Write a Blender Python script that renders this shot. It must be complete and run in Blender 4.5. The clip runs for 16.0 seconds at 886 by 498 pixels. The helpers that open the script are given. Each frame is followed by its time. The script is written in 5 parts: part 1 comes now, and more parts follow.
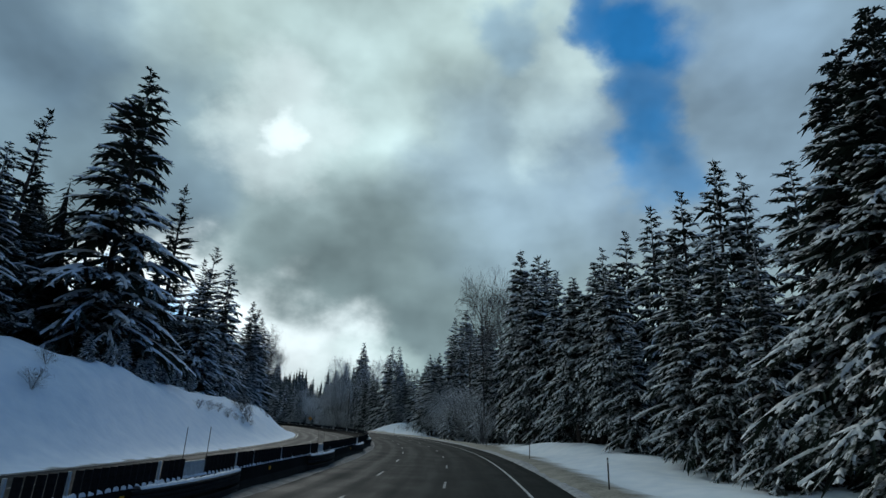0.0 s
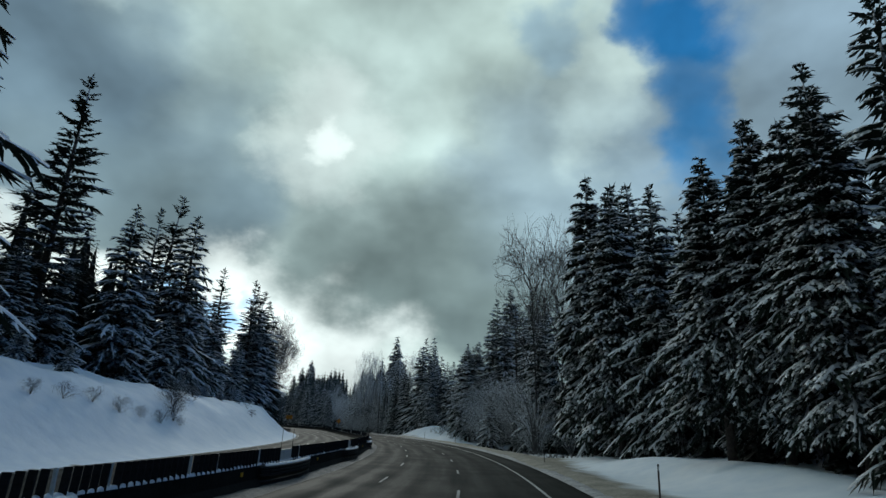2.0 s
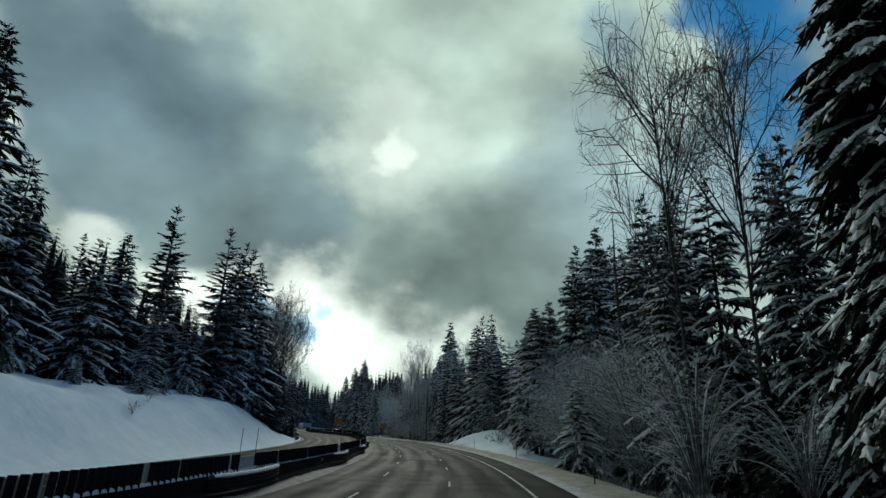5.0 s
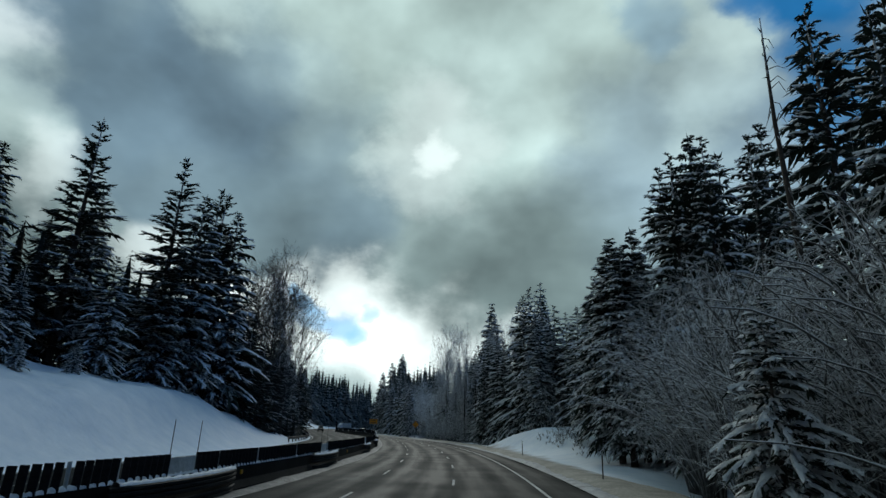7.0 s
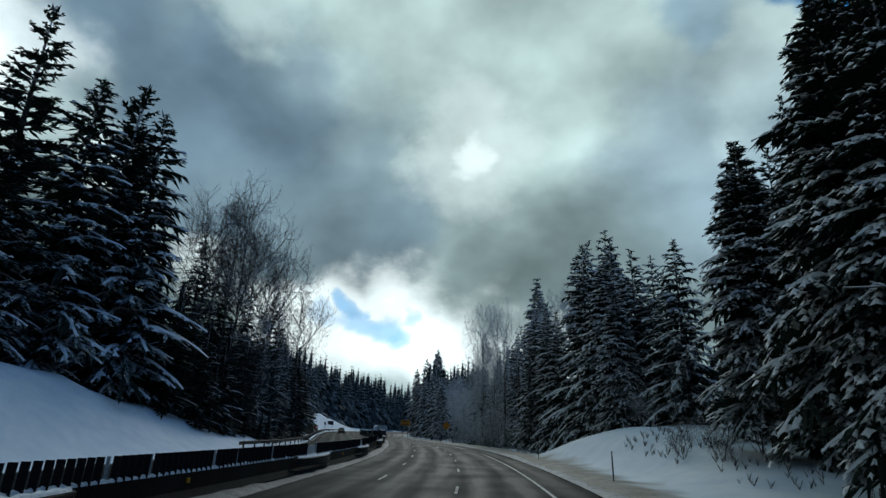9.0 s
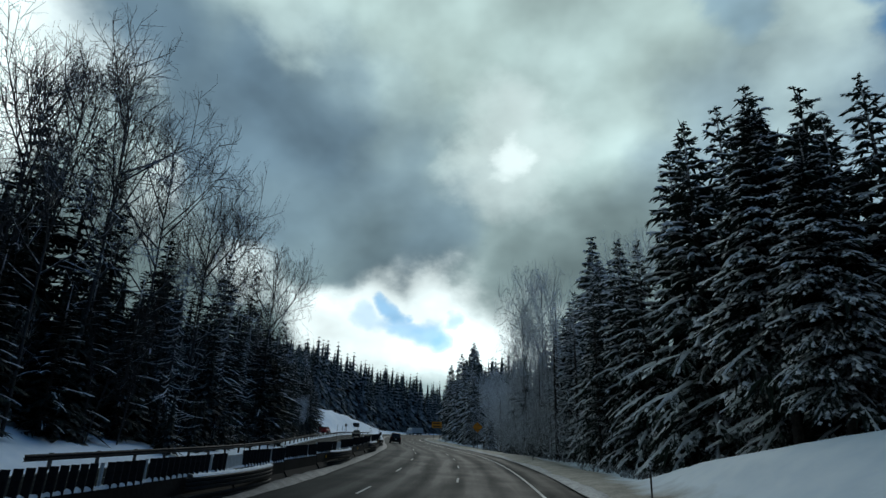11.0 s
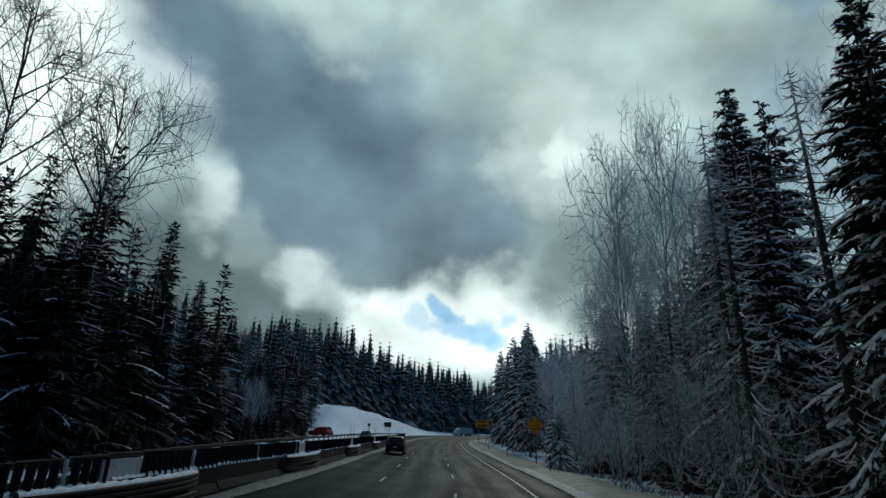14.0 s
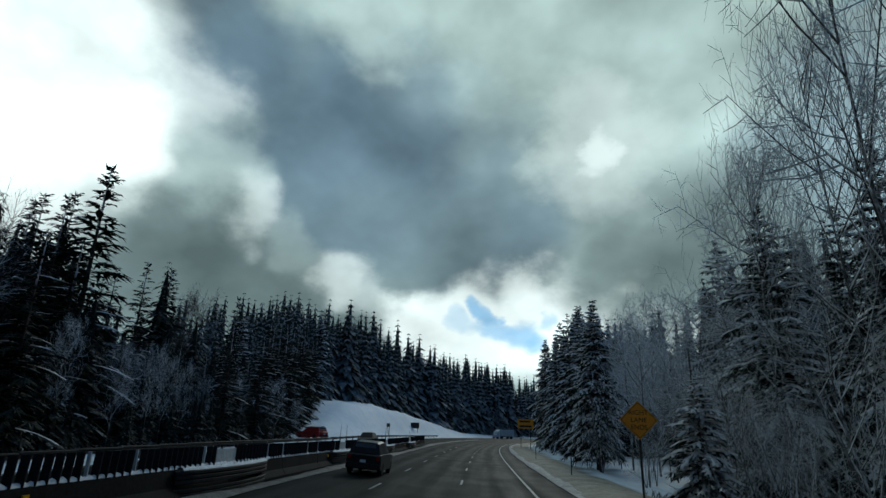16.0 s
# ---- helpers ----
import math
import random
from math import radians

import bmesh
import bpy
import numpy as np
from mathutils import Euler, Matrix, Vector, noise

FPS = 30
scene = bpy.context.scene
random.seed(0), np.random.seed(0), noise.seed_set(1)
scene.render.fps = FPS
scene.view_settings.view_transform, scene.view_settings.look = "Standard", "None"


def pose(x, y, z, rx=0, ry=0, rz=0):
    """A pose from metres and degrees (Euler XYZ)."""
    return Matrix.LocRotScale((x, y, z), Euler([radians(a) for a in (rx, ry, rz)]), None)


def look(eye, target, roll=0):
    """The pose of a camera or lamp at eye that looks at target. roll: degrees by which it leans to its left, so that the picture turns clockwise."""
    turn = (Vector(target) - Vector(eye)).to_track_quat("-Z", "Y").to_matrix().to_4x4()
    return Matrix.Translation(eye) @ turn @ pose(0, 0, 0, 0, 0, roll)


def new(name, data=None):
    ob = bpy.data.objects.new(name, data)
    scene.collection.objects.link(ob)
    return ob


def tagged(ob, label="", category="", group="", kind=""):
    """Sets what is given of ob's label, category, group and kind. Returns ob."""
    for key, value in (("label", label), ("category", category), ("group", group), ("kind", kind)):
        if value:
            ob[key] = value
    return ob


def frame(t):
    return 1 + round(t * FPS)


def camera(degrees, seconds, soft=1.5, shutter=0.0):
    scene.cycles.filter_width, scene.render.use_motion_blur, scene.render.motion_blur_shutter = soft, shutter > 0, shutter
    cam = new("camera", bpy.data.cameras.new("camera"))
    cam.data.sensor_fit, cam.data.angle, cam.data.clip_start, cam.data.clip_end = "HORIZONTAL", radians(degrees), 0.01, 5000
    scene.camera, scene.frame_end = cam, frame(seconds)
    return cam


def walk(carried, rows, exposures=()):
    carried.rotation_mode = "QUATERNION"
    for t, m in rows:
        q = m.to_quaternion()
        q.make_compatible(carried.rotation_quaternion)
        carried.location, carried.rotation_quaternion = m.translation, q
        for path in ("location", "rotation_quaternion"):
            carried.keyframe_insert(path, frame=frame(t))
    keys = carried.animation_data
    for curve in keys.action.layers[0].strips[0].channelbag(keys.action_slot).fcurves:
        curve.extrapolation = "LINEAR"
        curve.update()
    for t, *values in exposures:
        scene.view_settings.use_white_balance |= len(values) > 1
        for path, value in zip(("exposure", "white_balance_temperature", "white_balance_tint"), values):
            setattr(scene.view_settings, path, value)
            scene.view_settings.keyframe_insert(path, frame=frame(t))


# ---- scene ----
# ---- camera ----
cam = camera(76.0, 16.0, soft=1.45)
PATH = [
    (0, (0.000, 0.000, 2.670), (0.000, 19.100, 8.604), 1.99),
    (0.5, (0.652, 7.107, 2.604), (0.255, 26.194, 8.564), 2.03),
    (1, (1.115, 14.279, 2.550), (0.332, 33.346, 8.538), 2.10),
    (1.5, (1.434, 21.480, 2.489), (0.263, 40.528, 8.471), 2.18),
    (2, (1.681, 28.615, 2.484), (0.126, 47.625, 8.502), 2.20),
    (2.5, (1.811, 35.979, 2.510), (-0.130, 54.950, 8.538), 2.19),
    (3, (1.901, 43.189, 2.581), (-0.412, 62.102, 8.659), 2.20),
    (3.5, (1.917, 50.576, 2.608), (-0.782, 69.437, 8.690), 2.21),
    (4, (1.832, 57.743, 2.589), (-1.274, 76.534, 8.694), 2.15),
    (6.5, (-1.388, 91.178, 2.296), (-6.443, 109.547, 8.384), 1.58),
    (7, (-2.551, 97.925, 2.270), (-7.964, 116.191, 8.356), 1.60),
    (7.5, (-3.861, 104.670, 2.267), (-9.603, 122.833, 8.364), 1.62),
    (8, (-5.354, 111.530, 2.198), (-11.424, 129.587, 8.289), 1.58),
    (8.5, (-6.982, 118.428, 2.146), (-13.402, 136.361, 8.247), 1.58),
    (9, (-8.611, 125.289, 2.178), (-15.391, 143.076, 8.314), 1.68),
    (11.5, (-18.944, 160.171, 2.349), (-27.291, 177.259, 8.541), 1.73),
    (12, (-21.534, 166.860, 2.398), (-30.125, 183.826, 8.591), 1.62),
    (12.5, (-24.228, 173.570, 2.462), (-33.061, 190.416, 8.642), 1.45),
    (13, (-26.722, 179.926, 2.559), (-35.808, 196.645, 8.715), 1.40),
    (13.5, (-29.296, 186.471, 2.639), (-38.675, 203.032, 8.784), 1.46),
    (14, (-32.088, 193.026, 2.682), (-41.745, 209.427, 8.828), 1.48),
    (14.5, (-34.963, 199.419, 2.666), (-44.893, 215.657, 8.808), 1.57),
    (15, (-37.893, 205.750, 2.646), (-48.095, 221.812, 8.805), 1.69),
    (15.5, (-41.147, 212.057, 2.646), (-51.645, 227.921, 8.821), 1.71),
    (16, (-44.722, 218.182, 2.673), (-55.518, 233.843, 8.852), 1.66),
]
# seconds, stops, white balance and tint
BALANCE = [(0.0, 0.1, 6350, 12), (1.5, 0.08, 6500, 11), (3.0, 0.03, 6900, 5), (4.2, 0.05, 7150, 3), (6.5, 0.02, 6700, 8), (8.0, 0.03, 6400, 10), (11.5, 0.0, 6450, 9), (13.5, -0.05, 6500, 8), (16.0, -0.12, 6450, 7)]
walk(cam, [(t, look(eye, target, roll)) for t, eye, target, roll in PATH], BALANCE)

# ---- world and sun ----
SUN_AZ, SUN_EL = 17.8, 27.8          # degrees left of the y axis, and up


def direction(az, el):
    a, e = radians(az), radians(el)
    return Vector((-math.sin(a) * math.cos(e), math.cos(a) * math.cos(e), math.sin(e)))


def make_world():
    world = bpy.data.worlds.new("winter_sky")
    scene.world = world
    world.use_nodes = True
    nt = world.node_tree
    nt.nodes.clear()
    nn, ln = nt.nodes.new, nt.links.new

    def put(sock, value):
        if isinstance(value, bpy.types.NodeSocket):
            ln(value, sock)
        else:
            sock.default_value = value

    def math_(op, a, b=0.0, clamp=False):
        n = nn("ShaderNodeMath")
        n.operation, n.use_clamp = op, clamp
        put(n.inputs[0], a), put(n.inputs[1], b)
        return n.outputs[0]

    def vec(op, a, b=(0, 0, 0)):
        n = nn("ShaderNodeVectorMath")
        n.operation = op
        put(n.inputs[0], a), put(n.inputs[1], b)
        return n.outputs["Value"] if op == "DOT_PRODUCT" else n.outputs[0]

    def noise_(vector, scale, detail, rough=0.55):
        n = nn("ShaderNodeTexNoise")
        put(n.inputs["Vector"], vector)
        n.inputs["Scale"].default_value, n.inputs["Detail"].default_value = scale, detail
        n.inputs["Roughness"].default_value = rough
        return n

    def mix(fac, a, b, mode="MIX"):
        n = nn("ShaderNodeMix")
        n.data_type, n.blend_type = "RGBA", mode
        put(n.inputs[0], fac), put(n.inputs[6], a), put(n.inputs[7], b)
        return n.outputs[2]

    def ramp(value, lo, hi):
        n = nn("ShaderNodeMapRange")
        n.interpolation_type = "SMOOTHSTEP"
        put(n.inputs[0], value)
        n.inputs[1].default_value, n.inputs[2].default_value = lo, hi
        return n.outputs[0]

    way = nn("ShaderNodeTexCoord").outputs["Generated"]
    flat = vec("MULTIPLY", way, (1.0, 1.0, 1.35))
    big = noise_(flat, 3.0, 3.0, 0.5).outputs["Color"]
    small = noise_(flat, 8.0, 5.0, 0.55).outputs["Color"]
    shift = vec("ADD", vec("MULTIPLY", vec("SUBTRACT", big, (0.5, 0.5, 0.5)), (0.24, 0.24, 0.20)),
                vec("MULTIPLY", vec("SUBTRACT", small, (0.5, 0.5, 0.5)), (0.14, 0.14, 0.11)))
    warped = vec("NORMALIZE", vec("ADD", way, shift))

    clear = nn("ShaderNodeTexSky")
    clear.sky_type, clear.sun_disc = "NISHITA", False
    clear.sun_elevation, clear.sun_rotation = radians(SUN_EL), radians(-SUN_AZ)
    clear.air_density, clear.dust_density = 1.6, 0.3
    blue = mix(1.0, clear.outputs[0], BLUE_GAIN, "MULTIPLY")

    body = noise_(flat, 2.3, 4.0, 0.5).outputs[0]
    grey = mix(ramp(body, 0.30, 0.72), CLOUD_DARK, CLOUD_LIGHT)
    # brighter towards the veiled sun, dull and bluish away from it
    toward = vec("DOT_PRODUCT", way, direction(SUN_AZ, SUN_EL))
    sky = mix(ramp(toward, -0.1, 0.85), AWAY, grey)

    def blob(sky, az, el, inner, outer, colour, amount, glow):
        d = vec("DOT_PRODUCT", warped, direction(az, el))
        if glow:
            m = math_("POWER", ramp(d, math.cos(radians(outer * 1.35 + 0.5)), math.cos(radians(inner))), 2.6)
        else:
            m = ramp(d, math.cos(radians(outer)), math.cos(radians(inner)))
        return mix(math_("MULTIPLY", m, amount), sky, colour)

    for az, el, inner, outer, tone, amount in CLOUDS:
        sky = blob(sky, az, el, inner, outer, blue if tone == "blue" else TONES[tone], amount, tone in ("white", "bright"))
    # fine billows over everything, then the veiled sun
    fine = noise_(flat, 4.6, 4.0, 0.5).outputs[0]
    gain = nn("ShaderNodeMapRange")
    ln(fine, gain.inputs[0])
    gain.inputs[1].default_value, gain.inputs[2].default_value = 0.3, 0.7
    gain.inputs[3].default_value, gain.inputs[4].default_value = 0.68, 1.32
    sky = mix(1.0, sky, gain.outputs[0], "MULTIPLY")
    ragged = vec("MULTIPLY", vec("SUBTRACT", noise_(flat, 16.0, 4.0, 0.6).outputs["Color"], (0.5, 0.5, 0.5)), (0.05, 0.05, 0.05))
    near = vec("DOT_PRODUCT", vec("NORMALIZE", vec("ADD", vec("ADD", way, vec("MULTIPLY", shift, (0.8, 0.8, 0.8))), ragged)), direction(SUN_AZ, SUN_EL))
    sky = mix(math_("MULTIPLY", ramp(near, math.cos(radians(8.0)), 1.0), 0.30), sky, TONES["white"])
    sky = mix(math_("MULTIPLY", ramp(near, math.cos(radians(2.8)), math.cos(radians(0.0))), 0.5), sky, TONES["white"])
    back = nn("ShaderNodeBackground")
    ln(sky, back.inputs[0])
    back.inputs[1].default_value = SKY_STRENGTH
    out = nn("ShaderNodeOutputWorld")
    ln(back.outputs[0], out.inputs[0])


SKY_STRENGTH = 1.0
BLUE_GAIN = (0.008, 0.046, 0.082, 1)
CLOUD_DARK, CLOUD_LIGHT, AWAY = (0.17, 0.25, 0.268, 1), (0.39, 0.525, 0.53, 1), (0.108, 0.155, 0.195, 1)
TONES = {
    "white": (1.10, 1.26, 1.26, 1), "sun": (1.35, 1.4, 1.36, 1), "pale": (0.50, 0.665, 0.645, 1),
    "grey": (0.150, 0.215, 0.222, 1), "slate": (0.138, 0.225, 0.30, 1), "veil": (0.24, 0.36, 0.46, 1),
}
TONES["unseen_blue"] = (0.045, 0.155, 0.40, 1)
TONES["pool"] = (0.26, 0.64, 1.05, 1)
TONES["bright"] = (0.62, 0.81, 0.80, 1)
# azimuth, elevation, inner and outer radius in degrees, tone, amount
PALE_CLOUDS = [
    # the first entry is blue sky added out of view to tint the left bank
    (-105, 38, 20, 55, "unseen_blue", 0.9), (38, 30, 6, 18, "pale", 0.35), (12, 36, 6, 16, "pale", 0.75), (-6, 36, 4, 13, "pale", 0.9), (-14, 33, 2, 9, "pale", 0.9), (28, 41, 4, 11, "pale", 0.7),
    (46, 40, 3, 9, "pale", 0.6), (60, 41, 3, 9, "pale", 0.5), (-8, 24, 5, 14, "veil", 0.6), (-28, 30, 8, 18, "veil", 0.85),
]
GREY_CLOUDS = [
    (3, 13, 4, 14, "grey", 0.6), (14, 13, 3, 8, "grey", 0.6), (22, 18, 3, 9, "grey", 0.35), (30, 24, 3, 12, "grey", 0.3), (30, 33, 4, 12, "pale", 0.35),
    (33, 22, 5, 12, "slate", 0.4), (45, 26, 6, 13, "slate", 0.75), (52, 31, 5, 12, "slate", 0.7), (60, 35, 3, 8, "slate", 0.8), (40, 33, 3, 9, "slate", 0.55), (33, 31, 3, 9, "slate", 0.35), (29, 20, 3, 9, "slate", 0.4), (36, 19, 3, 8, "grey", 0.25),
]
LOW_CLOUDS = [
    (60, 13, 3, 9.5, "grey", 0.6), (66, 17, 2, 7, "grey", 0.5), (50, 12, 4, 8, "grey", 0.85), (42, 7, 3, 6, "grey", 0.75),
    (34, 10.5, 1.5, 4.8, "white", 1.0), (29, 10, 2, 6.6, "white", 1.0), (24, 9.5, 2, 6.6, "white", 1.0), (17, 7.5, 1.5, 6.0, "white", 1.0), (10, 6, 1.5, 4.6, "white", 0.8),
    (25, 13.8, 0.5, 3.2, "white", 0.8), (30, 13.8, 0.5, 3.2, "white", 0.8), (6, 5, 2, 6, "pale", 0.6),
]
WHITE_CLOUDS = [
    (62, 28.5, 0, 5, "white", 0.5), (58, 24, 0, 4.5, "bright", 0.5), (75, 29, 4, 11, "white", 1.0), (67, 25.5, 0.5, 5.5, "white", 0.9), (78, 21, 2, 6, "white", 0.9), (82, 15, 6, 13, "white", 0.8),
    (55, 20.3, 0, 3.0, "white", 0.4), (50, 17.8, 0, 2.6, "bright", 0.3), (45, 15.8, 0, 3.0, "white", 0.5), (41, 13.2, 0, 3.0, "white", 0.3), (37.5, 11, 1, 3.8, "white", 1.0),
    (-15.5, 34, 0.5, 4.2, "bright", 0.85), (-11, 30, 0.5, 4.0, "bright", 0.45), (14, 33, 0.5, 4.5, "bright", 0.45), (7, 30, 0.5, 4.0, "bright", 0.4), (42, 38.5, 0.5, 4.0, "bright", 0.6),
]
BLUE_GAPS = [
    (-23, 36, 2.5, 6.0, "blue", 1.0), (-21, 29, 0.5, 4.5, "blue", 0.85), (-22, 25, 0.5, 4.5, "blue", 0.6), (-18, 39, 0.5, 3.5, "blue", 0.9), (-8, 37.5, 0.5, 4.0, "blue", 0.35), (-31, 33, 1, 6, "veil", 0.7),
    (29.0, 13.4, 0.0, 1.6, "pool", 0.8), (31.5, 11.6, 0.0, 1.8, "pool", 0.4), (28.5, 11.0, 0.0, 2.4, "pool", 0.7), (25.5, 10.2, 0.0, 2.8, "pool", 0.75), (23.4, 8.8, 0.0, 2.2, "pool", 0.7), (22.5, 12.0, 0.0, 1.4, "pool", 0.5),
]
CLOUDS = PALE_CLOUDS + GREY_CLOUDS + LOW_CLOUDS + WHITE_CLOUDS + BLUE_GAPS
make_world()
sun = new("sun", bpy.data.lights.new("sun", "SUN"))
sun.data.energy, sun.data.angle, sun.data.color = 0.7, radians(14), (0.96, 1.0, 0.96)
sun.matrix_world = look((0, 0, 60), Vector((0, 0, 60)) - direction(SUN_AZ, SUN_EL))

# ---- the line of the road: distance s along it, offset d to its right ----
HEADINGS = [(-150, -6.8), (0, -4.8), (40, -0.95), (80, 6.6), (120, 13.7), (160, 19.0), (200, 23.7), (235, 31.0), (300, 30.0), (360, 27.5), (420, 23.0), (500, 15.0), (600, 8.0), (900, 5.0)]
LINE_S = np.arange(-150.0, 901.0)
_h = np.interp(LINE_S, *zip(*HEADINGS))
_h = np.radians(np.convolve(np.pad(_h, 10, mode="edge"), np.ones(21) / 21, "valid"))
LINE_T = np.c_[-np.sin(_h), np.cos(_h)]
LINE_P = np.cumsum((LINE_T + np.roll(LINE_T, 1, 0)) / 2, 0)
LINE_P = LINE_P - LINE_P[150]


def at(s, d):
    """Plan coordinates of arrays of s and d."""
    s, d = np.asarray(s, float), np.asarray(d, float)
    px, py = np.interp(s, LINE_S, LINE_P[:, 0]), np.interp(s, LINE_S, LINE_P[:, 1])
    tx, ty = np.interp(s, LINE_S, LINE_T[:, 0]), np.interp(s, LINE_S, LINE_T[:, 1])
    return px + d * ty, py - d * tx


def heading(s):
    return math.degrees(math.atan2(-np.interp(s, LINE_S, LINE_T[:, 0]), np.interp(s, LINE_S, LINE_T[:, 1])))


def smooth(a, lo, hi):
    t = np.clip((a - lo) / (hi - lo), 0, 1)
    return t * t * (3 - 2 * t)


BANK_S = [-150, 10, 31, 45, 60, 90, 130, 145, 160, 175, 190, 210, 230, 285, 318, 332, 343, 368, 397, 433, 490, 600, 900]
BANK_Z = [6.5, 6.5, 6.6, 6.4, 5.3, 4.7, 4.5, 5.1, 5.2, 3.9, 2.4, 0.8, 0.0, 0.3, 0.6, 3.4, 6.4, 7.3, 6.8, 5.3, 1.2, 1.0, 1.0]


def far_lift(s):
    """The far carriageway climbs a little above the near one."""
    s = np.asarray(s, float)
    return 0.8 * smooth(s, 203, 285) + 0.35 * smooth(s, 285, 340)


def lift(s, d):
    """Height of the tilted road surface: it leans into the second curve, so that the median lies higher."""
    s, d = np.asarray(s, float), np.asarray(d, float)
    k = 0.65 * smooth(s, 168, 225) + 0.3 * smooth(s, 285, 340)
    return np.where(d > -9.2, k * np.clip(-d, 0, 9.2) / 9.2, k + (far_lift(s) - k) * np.clip((-d - 9.2) / 11.5, 0, 1))


def height(s, d):
    """Height of the snow-covered ground."""
    s, d = np.asarray(s, float), np.asarray(d, float)
    bank = np.interp(s, BANK_S, BANK_Z)
    left = bank * smooth(-d, 20.9, 29.5) + np.clip(-d - 29, 0, 60) * 0.16
    left = left + 0.2 * smooth(-d, 20.7, 22.5) + far_lift(s)
    mound = 2.2 * np.exp(-((s - 166) / 15.0) ** 2) + 1.4 * np.exp(-((s - 60) / 22.0) ** 2) - 0.9 * np.exp(-((s - 262) / 30.0) ** 2) - 1.5 * np.exp(-((s - 117) / 17.0) ** 4)
    right = 0.22 * smooth(d, 4.3, 5.6) - 0.25 * smooth(d, 6.0, 9.0) + mound * smooth(d, 7.0, 13.0) + np.clip(d - 14, 0, 80) * 0.05
    right = right + 1.5 * np.exp(-((s - 177) / 9.0) ** 2) * smooth(d, 6.0, 9.5)
    heap = 0.30 * np.sin(s * 0.42 + 1.3 * np.sin(d * 0.35)) * np.sin(d * 0.8 + s * 0.11) + 0.16 * np.sin(s * 1.15 + d * 0.9) * np.sin(d * 1.7 - s * 0.3)
    left = left + heap * smooth(-d, 23.5, 26.5) * np.clip(bank / 5.0, 0, 1) * (0.35 + 0.65 * smooth(-d, 26, 29.5))
    lump = 0.16 * np.sin(s * 0.31 + d * 0.5) * np.sin(s * 0.13 - d * 0.7) + 0.05 * np.sin(s * 0.9 + d * 1.3)
    out = np.maximum(smooth(-d, 21, 25), smooth(d, 5.5, 9))
    z = np.where(d < -20.7, left, np.where(d > 4.25, right, -0.08 + lift(s, d)))
    return z + lump * out

# ---- materials ----
def material(name):
    m = bpy.data.materials.new(name)
    m.use_nodes = True
    nt = m.node_tree
    return m, nt, nt.nodes["Principled BSDF"]


def two_scale(nt, lo, hi, big, fine, vector=None, mid=None):
    """A colour between lo and hi by noise at two scales; returns the colour socket and the fine noise."""
    tc = nt.nodes.new("ShaderNodeTexCoord")
    src = vector or tc.outputs["Object"]
    a, b = nt.nodes.new("ShaderNodeTexNoise"), nt.nodes.new("ShaderNodeTexNoise")
    for n, s in ((a, big), (b, fine)):
        nt.links.new(src, n.inputs["Vector"])
        n.inputs["Scale"].default_value, n.inputs["Detail"].default_value = s, 4.0
    add = nt.nodes.new("ShaderNodeMath")
    add.operation = "ADD"
    nt.links.new(a.outputs[0], add.inputs[0]), nt.links.new(b.outputs[0], add.inputs[1])
    r = nt.nodes.new("ShaderNodeValToRGB")
    half = nt.nodes.new("ShaderNodeMath")
    half.operation = "MULTIPLY"
    half.inputs[1].default_value = 0.5
    nt.links.new(add.outputs[0], half.inputs[0])
    nt.links.new(half.outputs[0], r.inputs[0])
    r.color_ramp.elements[0].position, r.color_ramp.elements[1].position = 0.36, 0.64
    r.color_ramp.elements[0].color, r.color_ramp.elements[1].color = (*lo, 1), (*hi, 1)
    return r.outputs[0], b.outputs[0]


def bump(nt, bsdf, height_, strength, distance=0.05):
    n = nt.nodes.new("ShaderNodeBump")
    n.inputs["Strength"].default_value, n.inputs["Distance"].default_value = strength, distance
    nt.links.new(height_, n.inputs["Height"])
    nt.links.new(n.outputs[0], bsdf.inputs["Normal"])


def simple(name, lo, hi, big, fine, rough=0.8, metal=0.0, relief=0.3, distance=0.02, specular=0.3, vary=0.0):
    m, nt, b = material(name)
    col, fine_ = two_scale(nt, lo, hi, big, fine)
    if vary:
        info, hsv = nt.nodes.new("ShaderNodeObjectInfo"), nt.nodes.new("ShaderNodeHueSaturation")
        rng = nt.nodes.new("ShaderNodeMapRange")
        nt.links.new(info.outputs["Random"], rng.inputs[0])
        rng.inputs[3].default_value, rng.inputs[4].default_value = 1 - vary, 1 + vary
        nt.links.new(rng.outputs[0], hsv.inputs["Value"]), nt.links.new(col, hsv.inputs["Color"])
        col = hsv.outputs[0]
    nt.links.new(col, b.inputs["Base Color"])
    b.inputs["Roughness"].default_value, b.inputs["Metallic"].default_value = rough, metal
    b.inputs["Specular IOR Level"].default_value = specular
    if relief:
        bump(nt, b, fine_, relief, distance)
    return m


